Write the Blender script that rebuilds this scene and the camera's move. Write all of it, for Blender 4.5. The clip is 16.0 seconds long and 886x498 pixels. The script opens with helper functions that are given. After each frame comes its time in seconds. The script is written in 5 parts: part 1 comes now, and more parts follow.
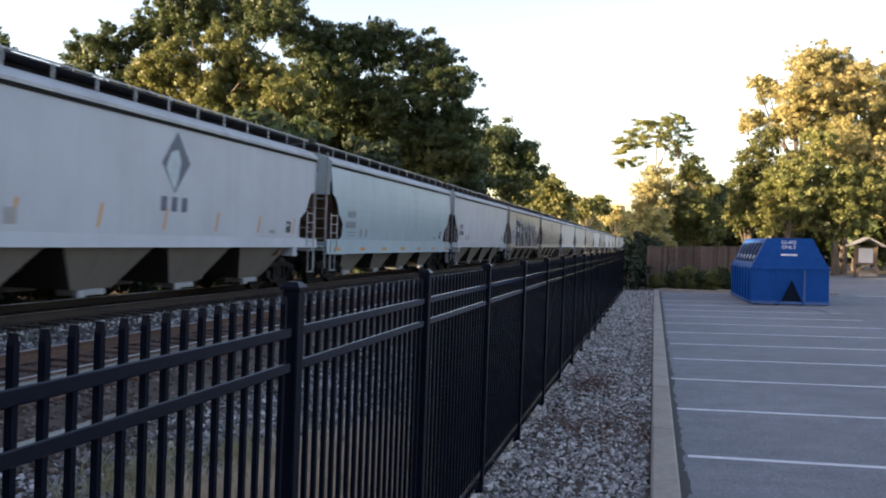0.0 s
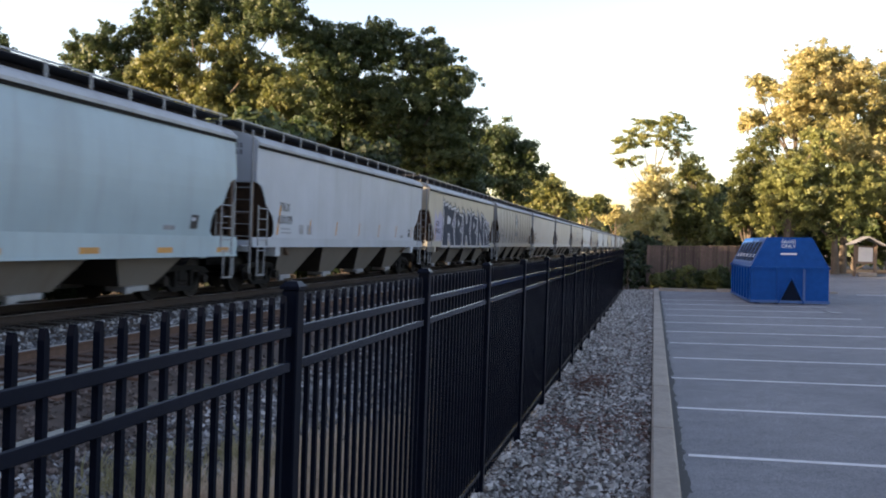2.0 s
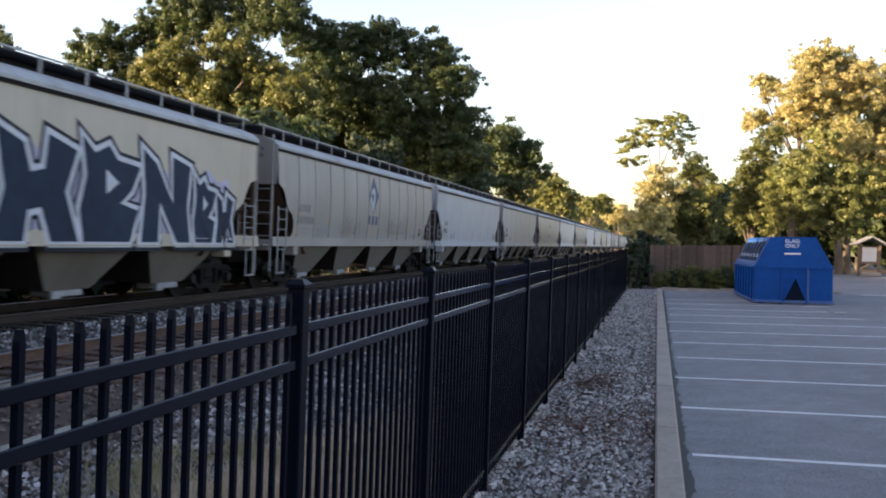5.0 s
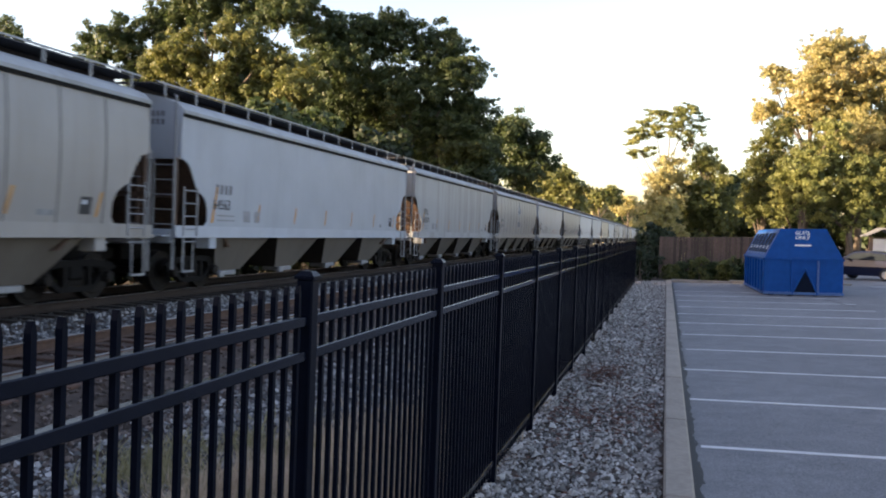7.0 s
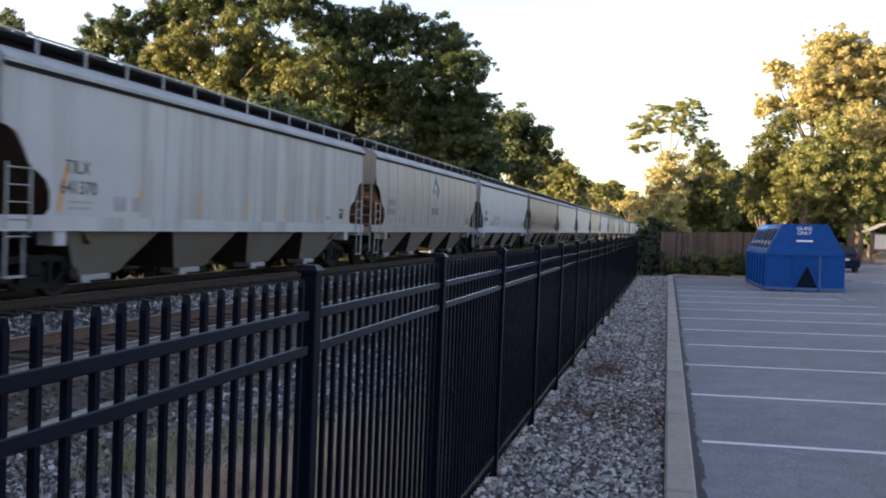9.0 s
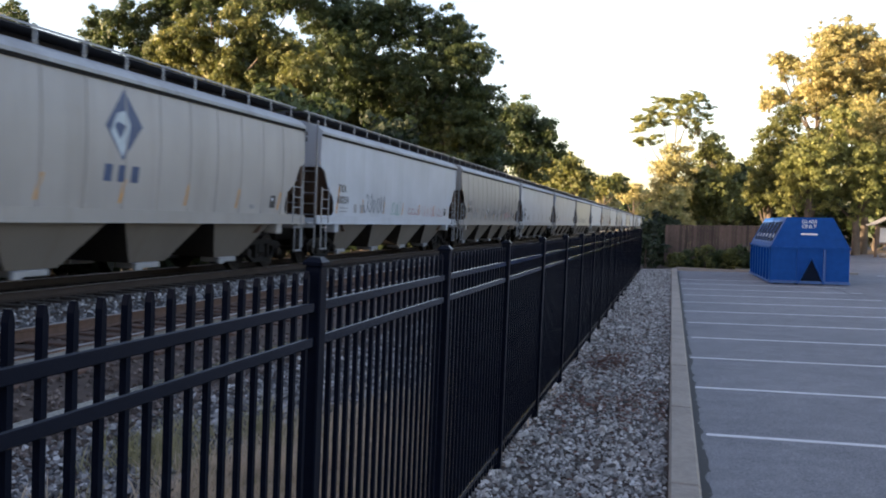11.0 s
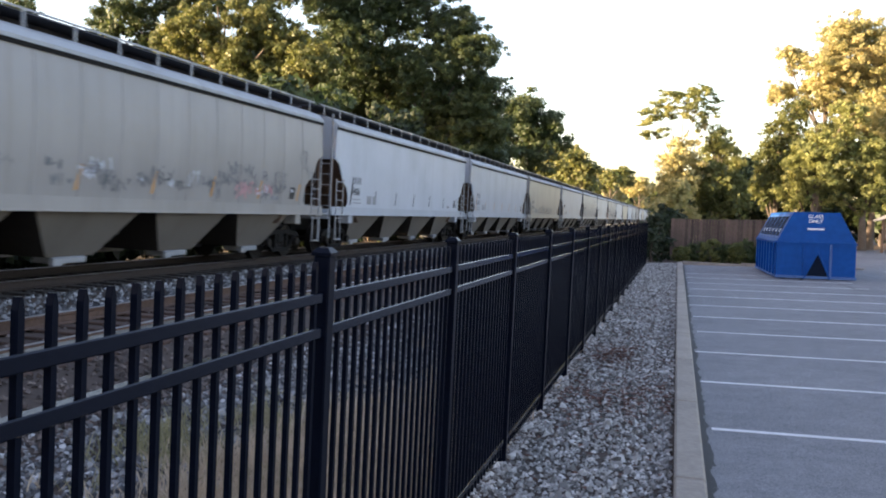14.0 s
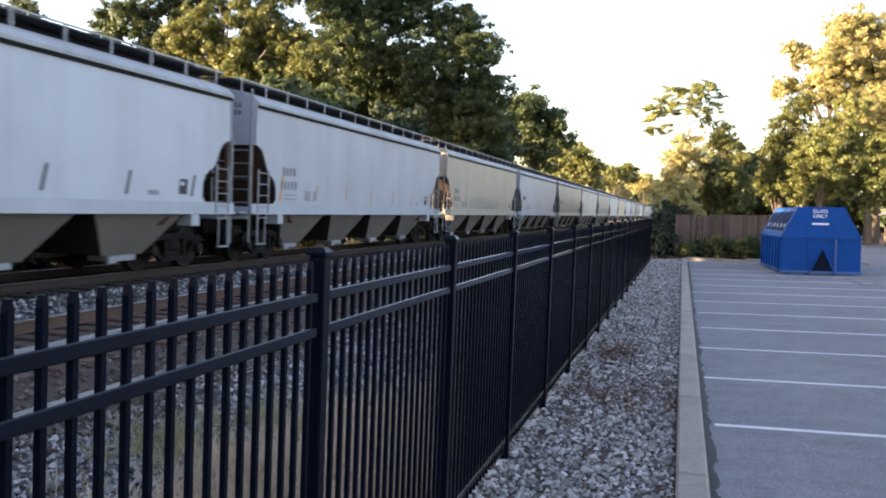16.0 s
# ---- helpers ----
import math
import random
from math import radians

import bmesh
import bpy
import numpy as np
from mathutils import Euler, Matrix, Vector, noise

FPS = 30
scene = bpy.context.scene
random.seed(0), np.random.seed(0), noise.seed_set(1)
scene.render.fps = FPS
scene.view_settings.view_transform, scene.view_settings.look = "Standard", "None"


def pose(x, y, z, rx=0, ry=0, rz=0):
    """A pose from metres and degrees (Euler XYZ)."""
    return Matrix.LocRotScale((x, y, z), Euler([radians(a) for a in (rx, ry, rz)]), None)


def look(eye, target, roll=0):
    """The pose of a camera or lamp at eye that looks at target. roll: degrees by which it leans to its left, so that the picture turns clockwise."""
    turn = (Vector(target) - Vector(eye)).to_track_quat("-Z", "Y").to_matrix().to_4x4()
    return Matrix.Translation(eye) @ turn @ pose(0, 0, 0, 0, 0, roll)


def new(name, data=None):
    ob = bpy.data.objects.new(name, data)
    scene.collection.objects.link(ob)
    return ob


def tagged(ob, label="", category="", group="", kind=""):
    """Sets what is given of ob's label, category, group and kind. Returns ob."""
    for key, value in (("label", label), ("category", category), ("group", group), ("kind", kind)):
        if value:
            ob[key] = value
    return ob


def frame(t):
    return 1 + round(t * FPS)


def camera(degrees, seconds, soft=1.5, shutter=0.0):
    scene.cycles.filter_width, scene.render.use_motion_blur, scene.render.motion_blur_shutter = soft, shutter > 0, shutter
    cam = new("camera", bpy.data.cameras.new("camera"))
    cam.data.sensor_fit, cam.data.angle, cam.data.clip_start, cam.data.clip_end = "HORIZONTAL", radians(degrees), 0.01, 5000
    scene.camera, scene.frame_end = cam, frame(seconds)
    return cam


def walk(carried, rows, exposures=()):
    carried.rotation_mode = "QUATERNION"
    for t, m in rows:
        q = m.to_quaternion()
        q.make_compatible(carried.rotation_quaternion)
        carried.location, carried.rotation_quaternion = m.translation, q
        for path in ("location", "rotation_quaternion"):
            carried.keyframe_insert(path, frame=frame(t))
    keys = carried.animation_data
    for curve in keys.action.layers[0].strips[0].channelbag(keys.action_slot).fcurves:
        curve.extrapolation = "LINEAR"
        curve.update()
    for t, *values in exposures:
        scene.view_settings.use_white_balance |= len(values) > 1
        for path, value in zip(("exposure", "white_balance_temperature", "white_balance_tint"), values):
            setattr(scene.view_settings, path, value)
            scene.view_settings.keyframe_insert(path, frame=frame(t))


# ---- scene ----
# -- camera and its path --
EXPOSURE = 1.95
cam = camera(53.46, 16.0, soft=1.95, shutter=0.35)
EYE = Vector((0.0, 0.0, 2.142))


def aim(yaw, pitch, roll, dx=0.0, dy=0.0, dz=0.0):
    """Camera pose: yaw to the right of +y, pitch up, roll clockwise in the picture, degrees; small shift of the hand-held eye."""
    eye = EYE + Vector((dx, dy, dz))
    y, p = radians(yaw), radians(pitch)
    return look(eye, eye + Vector((math.sin(y) * math.cos(p), math.cos(y) * math.cos(p), math.sin(p))), roll)


PATH = [
    (0, -13.494, -0.600, 2.018, 0.000, -0.000, -0.000),
    (0.5, -13.489, -0.655, 1.978, -0.006, 0.006, -0.001),
    (1, -13.474, -0.679, 1.944, -0.001, 0.001, -0.002),
    (1.5, -13.402, -0.620, 1.879, -0.001, 0.006, -0.004),
    (2, -13.476, -0.620, 1.929, -0.001, 0.005, -0.003),
    (2.5, -13.503, -0.607, 1.966, -0.005, 0.010, -0.004),
    (3, -13.551, -0.593, 1.976, -0.007, 0.011, -0.004),
    (3.5, -13.538, -0.601, 2.017, -0.010, -0.004, -0.001),
    (4, -13.479, -0.629, 2.067, -0.012, 0.002, -0.004),
    (6.5, -14.141, -0.990, 1.967, -0.008, 0.006, -0.008),
    (7, -14.225, -1.239, 2.023, -0.010, 0.004, -0.006),
    (7.5, -14.319, -1.342, 2.131, -0.016, 0.000, -0.007),
    (8, -14.308, -1.421, 2.172, -0.019, 0.007, -0.006),
    (8.5, -14.341, -1.508, 2.226, -0.023, 0.007, -0.006),
    (9, -14.300, -1.594, 2.168, -0.016, -0.004, -0.007),
    (11.5, -14.586, -2.142, 2.295, -0.028, 0.006, -0.010),
    (12, -14.727, -2.163, 2.210, -0.032, 0.009, -0.012),
    (12.5, -14.854, -2.498, 2.251, -0.035, 0.015, -0.013),
    (13, -14.872, -2.633, 2.380, -0.039, 0.013, -0.010),
    (13.5, -14.831, -2.600, 2.622, -0.042, 0.014, -0.010),
    (14, -14.822, -2.625, 2.753, -0.043, 0.014, -0.012),
    (14.5, -14.931, -2.559, 2.767, -0.038, 0.009, -0.009),
    (15, -15.011, -2.568, 2.661, -0.024, 0.005, -0.004),
    (15.5, -14.973, -2.715, 2.464, -0.014, 0.006, -0.005),
    (16, -15.144, -2.743, 2.194, -0.004, 0.019, -0.010),
]
walk(cam, [(r[0], aim(*r[1:])) for r in PATH], exposures=[(t, EXPOSURE + e, 6700, 27) for t, e in ((0.0, 0.0), (9.0, 0.0), (11.5, 0.08), (13.0, 0.28), (16.0, 0.48))])

# -- daylight: a low sun from behind the camera and to its left, a pale evening sky --
SUN_ELEVATION, SUN_AZIMUTH = 9.2, 60.5      # light travels towards +x, turned from +y by the azimuth
to_light = Vector((-math.sin(radians(SUN_AZIMUTH)) * math.cos(radians(SUN_ELEVATION)),
                   -math.cos(radians(SUN_AZIMUTH)) * math.cos(radians(SUN_ELEVATION)), math.sin(radians(SUN_ELEVATION))))
world = bpy.data.worlds.new("sky")
world.use_nodes = True
scene.world = world
sky = world.node_tree.nodes.new("ShaderNodeTexSky")
sky.sky_type, sky.sun_disc = "NISHITA", False
sky.sun_elevation = radians(SUN_ELEVATION)
sky.sun_rotation = math.atan2(to_light.x, to_light.y)
sky.air_density, sky.dust_density, sky.ozone_density = 1.0, 1.6, 1.0
world.node_tree.links.new(sky.outputs[0], world.node_tree.nodes["Background"].inputs["Color"])
world.node_tree.nodes["Background"].inputs["Strength"].default_value = 0.15
sun = new("sun", bpy.data.lights.new("sun", "SUN"))
sun.data.energy, sun.data.angle, sun.data.color = 5.0, radians(0.6), (1.0, 0.83, 0.50)
sun.matrix_world = look(to_light * 200, (0, 0, 0))

# -- materials --


def nodes_of(name):
    m = bpy.data.materials.new(name)
    m.use_nodes = True
    t = m.node_tree
    return m, t, t.nodes["Principled BSDF"]


def add(t, kind, **values):
    n = t.nodes.new(kind)
    for key, v in values.items():
        n.inputs[key].default_value = v
    return n


def noise_at(t, scale, detail=4.0, stretch=(1, 1, 1), rough=0.55, offset=None):
    """Noise in object space, stretched along the axes."""
    c = t.nodes.new("ShaderNodeTexCoord")
    mp = add(t, "ShaderNodeMapping", Scale=stretch)
    t.links.new(c.outputs["Object"], mp.inputs[0])
    if offset is not None:
        t.links.new(offset, mp.inputs["Location"])
    n = add(t, "ShaderNodeTexNoise", Scale=scale, Detail=detail, Roughness=rough)
    t.links.new(mp.outputs[0], n.inputs["Vector"])
    return n.outputs["Fac"]


def ramp(t, fac, stops):
    r = t.nodes.new("ShaderNodeValToRGB")
    while len(r.color_ramp.elements) < len(stops):
        r.color_ramp.elements.new(0.5)
    for e, (p, c) in zip(r.color_ramp.elements, stops):
        e.position, e.color = p, (*c, 1)
    t.links.new(fac, r.inputs[0])
    return r.outputs[0]


def mix(t, fac, a, b, mode="MIX"):
    m = t.nodes.new("ShaderNodeMix")
    m.data_type, m.blend_type = "RGBA", mode
    for s, v in ((0, fac), (6, a), (7, b)):
        if isinstance(v, (int, float)):
            m.inputs[s].default_value = v
        elif isinstance(v, tuple):
            m.inputs[s].default_value = (*v, 1)
        else:
            t.links.new(v, m.inputs[s])
    return m.outputs[2]


def bump(t, bsdf, height, strength=0.3, distance=0.01):
    b = add(t, "ShaderNodeBump", Strength=strength, Distance=distance)
    t.links.new(height, b.inputs["Height"])
    t.links.new(b.outputs[0], bsdf.inputs["Normal"])


def plain(name, color, rough=0.6, metal=0.0, grain=30.0, amount=0.25, relief=0.15, vary=0.0):
    """A surface of one colour with grain and larger blotches."""
    m, t, b = nodes_of(name)
    small, large = noise_at(t, grain, 5), noise_at(t, grain / 12, 3)
    dark = tuple(c * (1 - amount) for c in color)
    lite = tuple(min(1, c * (1 + amount)) for c in color)
    col = mix(t, 0.5, ramp(t, small, [(0.3, dark), (0.7, lite)]), ramp(t, large, [(0.3, dark), (0.7, lite)]))
    if vary:
        info = t.nodes.new("ShaderNodeObjectInfo")
        mr = add(t, "ShaderNodeMapRange", **{"To Min": 1 - vary, "To Max": 1 + vary})
        tone = add(t, "ShaderNodeHueSaturation")
        t.links.new(info.outputs["Random"], mr.inputs[0])
        t.links.new(mr.outputs[0], tone.inputs["Value"])
        t.links.new(col, tone.inputs["Color"])
        col = tone.outputs[0]
    t.links.new(col, b.inputs["Base Color"])
    b.inputs["Roughness"].default_value, b.inputs["Metallic"].default_value = rough, metal
    bump(t, b, small, relief, 0.01)
    return m


def car_paint(name, color, grime=(0.10, 0.085, 0.07), dirt=0.5, rough=0.45, start=0.48):
    """Weathered paint of a freight car: streaks that run down, blotches, a little rust."""
    m, t, b = nodes_of(name)
    info = t.nodes.new("ShaderNodeObjectInfo")
    far = add(t, "ShaderNodeMapRange", **{"To Min": 0.0, "To Max": 60.0})
    t.links.new(info.outputs["Random"], far.inputs[0])
    streak = noise_at(t, 1.0, 6, (1.0, 0.8, 0.07), 0.68, far.outputs[0])
    runs = noise_at(t, 1.0, 5, (1.0, 2.4, 0.10), 0.62, far.outputs[0])
    blotch = noise_at(t, 0.7, 4, offset=far.outputs[0])
    fine = noise_at(t, 9.0, 5)
    lite = mix(t, ramp(t, blotch, [(0.35, (0, 0, 0)), (0.75, (1, 1, 1))]), color, tuple(c * 0.86 for c in color))
    f1 = ramp(t, streak, [(start, (0, 0, 0)), (start + 0.28, (dirt, dirt, dirt))])
    col = mix(t, f1, lite, grime)
    f2 = ramp(t, runs, [(0.54, (0, 0, 0)), (0.82, (dirt, dirt, dirt))])
    col = mix(t, f2, col, (0.115, 0.09, 0.07))
    rust = ramp(t, fine, [(0.70, (0, 0, 0)), (0.80, (0.55, 0.55, 0.55))])
    col = mix(t, rust, col, (0.20, 0.09, 0.045))
    tone = add(t, "ShaderNodeHueSaturation")
    mr = add(t, "ShaderNodeMapRange", **{"To Min": 0.9, "To Max": 1.08})
    t.links.new(info.outputs["Random"], mr.inputs[0])
    t.links.new(mr.outputs[0], tone.inputs["Value"])
    t.links.new(col, tone.inputs["Color"])
    t.links.new(tone.outputs[0], b.inputs["Base Color"])
    b.inputs["Roughness"].default_value = rough
    bump(t, b, blotch, 0.25, 0.03)
    return m


def leaf_mat(name, stops):
    """Leaves: each one takes its own tone, and lets some light through."""
    m, t, b = nodes_of(name)
    g = t.nodes.new("ShaderNodeNewGeometry")
    big = noise_at(t, 0.35, 3)
    small = g.outputs["Random Per Island"]
    a = t.nodes.new("ShaderNodeMath")
    a.operation = "MULTIPLY_ADD"
    a.inputs[1].default_value = 0.45
    t.links.new(small, a.inputs[0])
    s = t.nodes.new("ShaderNodeMath")
    s.operation = "MULTIPLY_ADD"
    s.inputs[1].default_value, s.inputs[2].default_value = 1.3, -0.38
    t.links.new(big, s.inputs[0])
    t.links.new(s.outputs[0], a.inputs[2])
    col = ramp(t, a.outputs[0], stops)
    t.links.new(col, b.inputs["Base Color"])
    b.inputs["Roughness"].default_value = 0.55
    tr = t.nodes.new("ShaderNodeBsdfTranslucent")
    t.links.new(col, tr.inputs["Color"])
    ms = add(t, "ShaderNodeMixShader", Fac=0.42)
    t.links.new(b.outputs[0], ms.inputs[1])
    t.links.new(tr.outputs[0], ms.inputs[2])
    t.links.new(ms.outputs[0], t.nodes["Material Output"].inputs[0])
    return m


def stone_mat(name, stops, scale=6.0):
    m, t, b = nodes_of(name)
    g = t.nodes.new("ShaderNodeNewGeometry")
    col = ramp(t, g.outputs["Random Per Island"], stops)
    col = mix(t, 0.45, col, ramp(t, noise_at(t, scale, 4), [(0.35, (0.35, 0.35, 0.35)), (0.65, (1, 1, 1))]), "MULTIPLY")
    t.links.new(col, b.inputs["Base Color"])
    b.inputs["Roughness"].default_value = 0.85
    bump(t, b, noise_at(t, 60, 4), 0.4, 0.01)
    return m


def asphalt_mat(name, color):
    m, t, b = nodes_of(name)
    fine, speck, mid, big = noise_at(t, 70, 3, rough=0.7), noise_at(t, 28, 4, rough=0.7), noise_at(t, 2.2, 6, rough=0.65), noise_at(t, 0.22, 4)
    col = ramp(t, fine, [(0.34, tuple(c * 0.55 for c in color)), (0.66, tuple(c * 1.45 for c in color))])
    col = mix(t, 0.75, col, ramp(t, speck, [(0.36, (0.58, 0.58, 0.6)), (0.60, (1, 1, 1))]), "MULTIPLY")
    col = mix(t, 0.7, col, ramp(t, mid, [(0.36, (0.68, 0.68, 0.70)), (0.62, (1.0, 1.0, 1.0))]), "MULTIPLY")
    col = mix(t, 0.8, col, ramp(t, big, [(0.35, (0.75, 0.76, 0.78)), (0.6, (1, 1, 1))]), "MULTIPLY")
    stain = noise_at(t, 0.9, 4, (1, 0.45, 1))
    col = mix(t, ramp(t, stain, [(0.62, (0, 0, 0)), (0.76, (0.5, 0.5, 0.5))]), col, tuple(c * 0.45 for c in color))
    t.links.new(col, b.inputs["Base Color"])
    b.inputs["Roughness"].default_value = 0.85
    bump(t, b, speck, 0.5, 0.008)
    return m


M = {}
M["white"] = car_paint("white_car_paint", (0.37, 0.405, 0.465), dirt=0.16)
M["white_dirty"] = car_paint("stained_white_car_paint", (0.345, 0.36, 0.39), dirt=0.62, start=0.47)
M["seam"] = car_paint("grimy_seam_paint", (0.15, 0.145, 0.145), dirt=0.5)
M["beige"] = car_paint("beige_car_paint", (0.275, 0.262, 0.258), dirt=0.34)
M["tan"] = car_paint("tan_car_paint", (0.40, 0.36, 0.30), dirt=0.25)
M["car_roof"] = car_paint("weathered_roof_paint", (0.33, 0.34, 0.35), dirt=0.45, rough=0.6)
M["blue_grey"] = car_paint("pale_blue_car_paint", (0.28, 0.37, 0.42), dirt=0.2)
M["rust"] = plain("rusty_brown_sheet", (0.085, 0.05, 0.035), 0.8, 0, 6, 0.5)
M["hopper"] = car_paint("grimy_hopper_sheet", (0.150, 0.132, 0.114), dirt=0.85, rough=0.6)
# near-black of the pockets' end slopes: their shade is put into the colour
M["slope_shade"] = plain("blackened_slope_sheet", (0.016, 0.012, 0.010), 0.85, 0, 6, 0.5)
M["iron"] = plain("grimy_cast_iron", (0.006, 0.0052, 0.005), 0.75, 0.2, 10, 0.5)
M["wheel"] = plain("worn_wheel_steel", (0.010, 0.008, 0.0075), 0.55, 0.5, 8, 0.4)
for key in ("iron", "wheel"):
    M[key].node_tree.nodes["Principled BSDF"].inputs["Specular IOR Level"].default_value = 0.15
    M[key].node_tree.nodes["Principled BSDF"].inputs["Metallic"].default_value = 0.0
M["grate"] = plain("dark_grating", (0.03, 0.032, 0.045), 0.7, 0.2, 20, 0.3)
M["galv"] = plain("galvanised_steel", (0.25, 0.26, 0.28), 0.5, 0.3, 12, 0.25)
M["yellow"] = plain("yellow_reflective_strip", (0.43, 0.20, 0.045), 0.5, 0, 20, 0.3)
M["ink"] = plain("black_stencil", (0.013, 0.014, 0.018), 0.6, 0, 20, 0.3)
M["navy"] = plain("navy_spray_paint", (0.004, 0.009, 0.022), 0.5, 0, 5, 0.3)
M["navy"].node_tree.nodes["Principled BSDF"].inputs["Specular IOR Level"].default_value = 0.12
M["slate"] = plain("slate_blue_spray_paint", (0.010, 0.021, 0.046), 0.55, 0, 3, 0.35)
M["slate"].node_tree.nodes["Principled BSDF"].inputs["Specular IOR Level"].default_value = 0.12
M["faint"] = plain("faint_stencil_grey", (0.20, 0.205, 0.22), 0.6, 0, 6, 0.4)
M["lilac"] = plain("lilac_spray_paint", (0.27, 0.265, 0.38), 0.5, 0, 2, 0.35)
M["chalk"] = plain("white_spray_paint", (0.41, 0.43, 0.50), 0.5, 0, 4, 0.2)
M["faded"] = plain("faded_grey_spray_paint", (0.10, 0.105, 0.12), 0.6, 0, 3, 0.5)
M["pink"] = plain("faded_pink_spray_paint", (0.32, 0.17, 0.18), 0.6, 0, 3, 0.5)
M["teal"] = plain("faded_teal_spray_paint", (0.20, 0.30, 0.29), 0.6, 0, 3, 0.5)
M["logo_blue"] = plain("blue_logo_paint", (0.006, 0.035, 0.11), 0.5, 0, 6, 0.2)
M["logo_grey"] = plain("slate_logo_paint", (0.05, 0.07, 0.11), 0.5, 0, 6, 0.2)
M["logo_pale"] = plain("pale_logo_paint", (0.32, 0.38, 0.43), 0.5, 0, 6, 0.2)
M["fence"] = plain("black_powder_coat", (0.003, 0.0045, 0.010), 0.28, 0.0, 60, 0.3, 0.05)
M["fence"].node_tree.nodes["Principled BSDF"].inputs["Specular IOR Level"].default_value = 0.06
M["fence_rail"] = plain("black_powder_coat_rail", (0.003, 0.0045, 0.010), 0.16, 0.0, 60, 0.3, 0.03)
M["fence_rail"].node_tree.nodes["Principled BSDF"].inputs["Specular IOR Level"].default_value = 0.19
M["rail"] = plain("rusty_rail", (0.10, 0.055, 0.038), 0.8, 0.2, 12, 0.4)
M["rail_top"] = plain("polished_rail_head", (0.42, 0.41, 0.42), 0.35, 0.9, 30, 0.15)
M["tie"] = plain("weathered_timber_tie", (0.060, 0.031, 0.021), 0.9, 0, 14, 0.5, 0.5, 0.4)
# darker rail and tie for the train's track: shade below it put into colour
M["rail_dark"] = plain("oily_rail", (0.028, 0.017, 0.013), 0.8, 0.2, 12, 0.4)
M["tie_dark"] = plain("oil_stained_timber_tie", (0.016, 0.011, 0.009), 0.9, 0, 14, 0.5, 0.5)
M["ballast"] = stone_mat("ballast_stone", [(0.0, (0.03, 0.03, 0.034)), (0.35, (0.105, 0.102, 0.104)), (0.75, (0.24, 0.235, 0.235)), (1.0, (0.48, 0.47, 0.47))])
# ballast copy that carries the shade under the train in its colour
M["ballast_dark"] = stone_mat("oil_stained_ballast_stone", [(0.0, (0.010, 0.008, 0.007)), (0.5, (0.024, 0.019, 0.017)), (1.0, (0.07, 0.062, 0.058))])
M["ballast_rusty"] = stone_mat("rust_stained_ballast_stone", [(0.0, (0.022, 0.014, 0.011)), (0.5, (0.075, 0.052, 0.043)), (1.0, (0.20, 0.16, 0.145))])
M["gravel"] = stone_mat("pale_gravel_stone", [(0.0, (0.065, 0.06, 0.056)), (0.3, (0.20, 0.19, 0.18)), (0.75, (0.40, 0.385, 0.37)), (1.0, (0.58, 0.56, 0.54))])
M["litter"] = plain("dry_leaf_litter", (0.11, 0.050, 0.036), 0.9, 0, 8, 0.4)
M["soil"] = plain("gravelly_soil", (0.050, 0.032, 0.024), 0.95, 0, 14, 0.5, 0.6)
M["lot"] = asphalt_mat("worn_grey_asphalt", (0.20, 0.20, 0.209))
M["crack"] = plain("tar_filled_crack", (0.010, 0.010, 0.011), 0.7, 0, 30, 0.3)
M["line"] = plain("worn_white_road_paint", (0.50, 0.50, 0.51), 0.7, 0, 8, 0.22)
M["kerb"] = plain("weathered_concrete", (0.25, 0.213, 0.178), 0.9, 0, 18, 0.28, 0.4, 0.08)
M["bin"] = plain("blue_enamel_steel", (0.0005, 0.054, 0.235), 0.42, 0.0, 5, 0.18, 0.1)
M["bin"].node_tree.nodes["Principled BSDF"].inputs["Specular IOR Level"].default_value = 0.1
M["bin_dark"] = plain("dark_opening", (0.002, 0.006, 0.018), 0.7, 0, 10, 0.3)
M["bin_dark"].node_tree.nodes["Principled BSDF"].inputs["Specular IOR Level"].default_value = 0.1
M["bin_frame"] = plain("pale_blue_worn_steel", (0.03, 0.09, 0.25), 0.5, 0, 8, 0.3)
M["white_paint"] = plain("white_lettering", (0.75, 0.77, 0.80), 0.6, 0, 20, 0.1)
M["board"] = plain("weathered_brown_board", (0.075, 0.054, 0.046), 0.9, 0, 9, 0.4, 0.4, 0.45)
M["bark"] = plain("grey_brown_bark", (0.11, 0.085, 0.065), 0.95, 0, 10, 0.45, 0.6)
M["shingle"] = plain("grey_roof_shingle", (0.16, 0.16, 0.17), 0.9, 0, 15, 0.3, 0.4)
M["post"] = plain("brown_timber_post", (0.13, 0.088, 0.06), 0.85, 0, 10, 0.35, 0.3)
M["poster"] = plain("pale_notice_sheet", (0.5, 0.5, 0.5), 0.7, 0, 4, 0.12)
M["auto"] = plain("dark_blue_car_lacquer", (0.006, 0.009, 0.024), 0.08, 0.0, 5, 0.1, 0.0)
M["tyre"] = plain("black_rubber", (0.02, 0.02, 0.02), 0.85, 0, 20, 0.2)
M["alloy"] = plain("silver_alloy", (0.5, 0.5, 0.52), 0.35, 0.8, 10, 0.1)
M["lamp_red"] = plain("red_lens", (0.08, 0.004, 0.004), 0.2, 0, 5, 0.1)
M["green_grass"] = leaf_mat("olive_grass_blade", [(0.0, (0.13, 0.125, 0.05)), (0.5, (0.25, 0.225, 0.115)), (1.0, (0.40, 0.33, 0.20))])
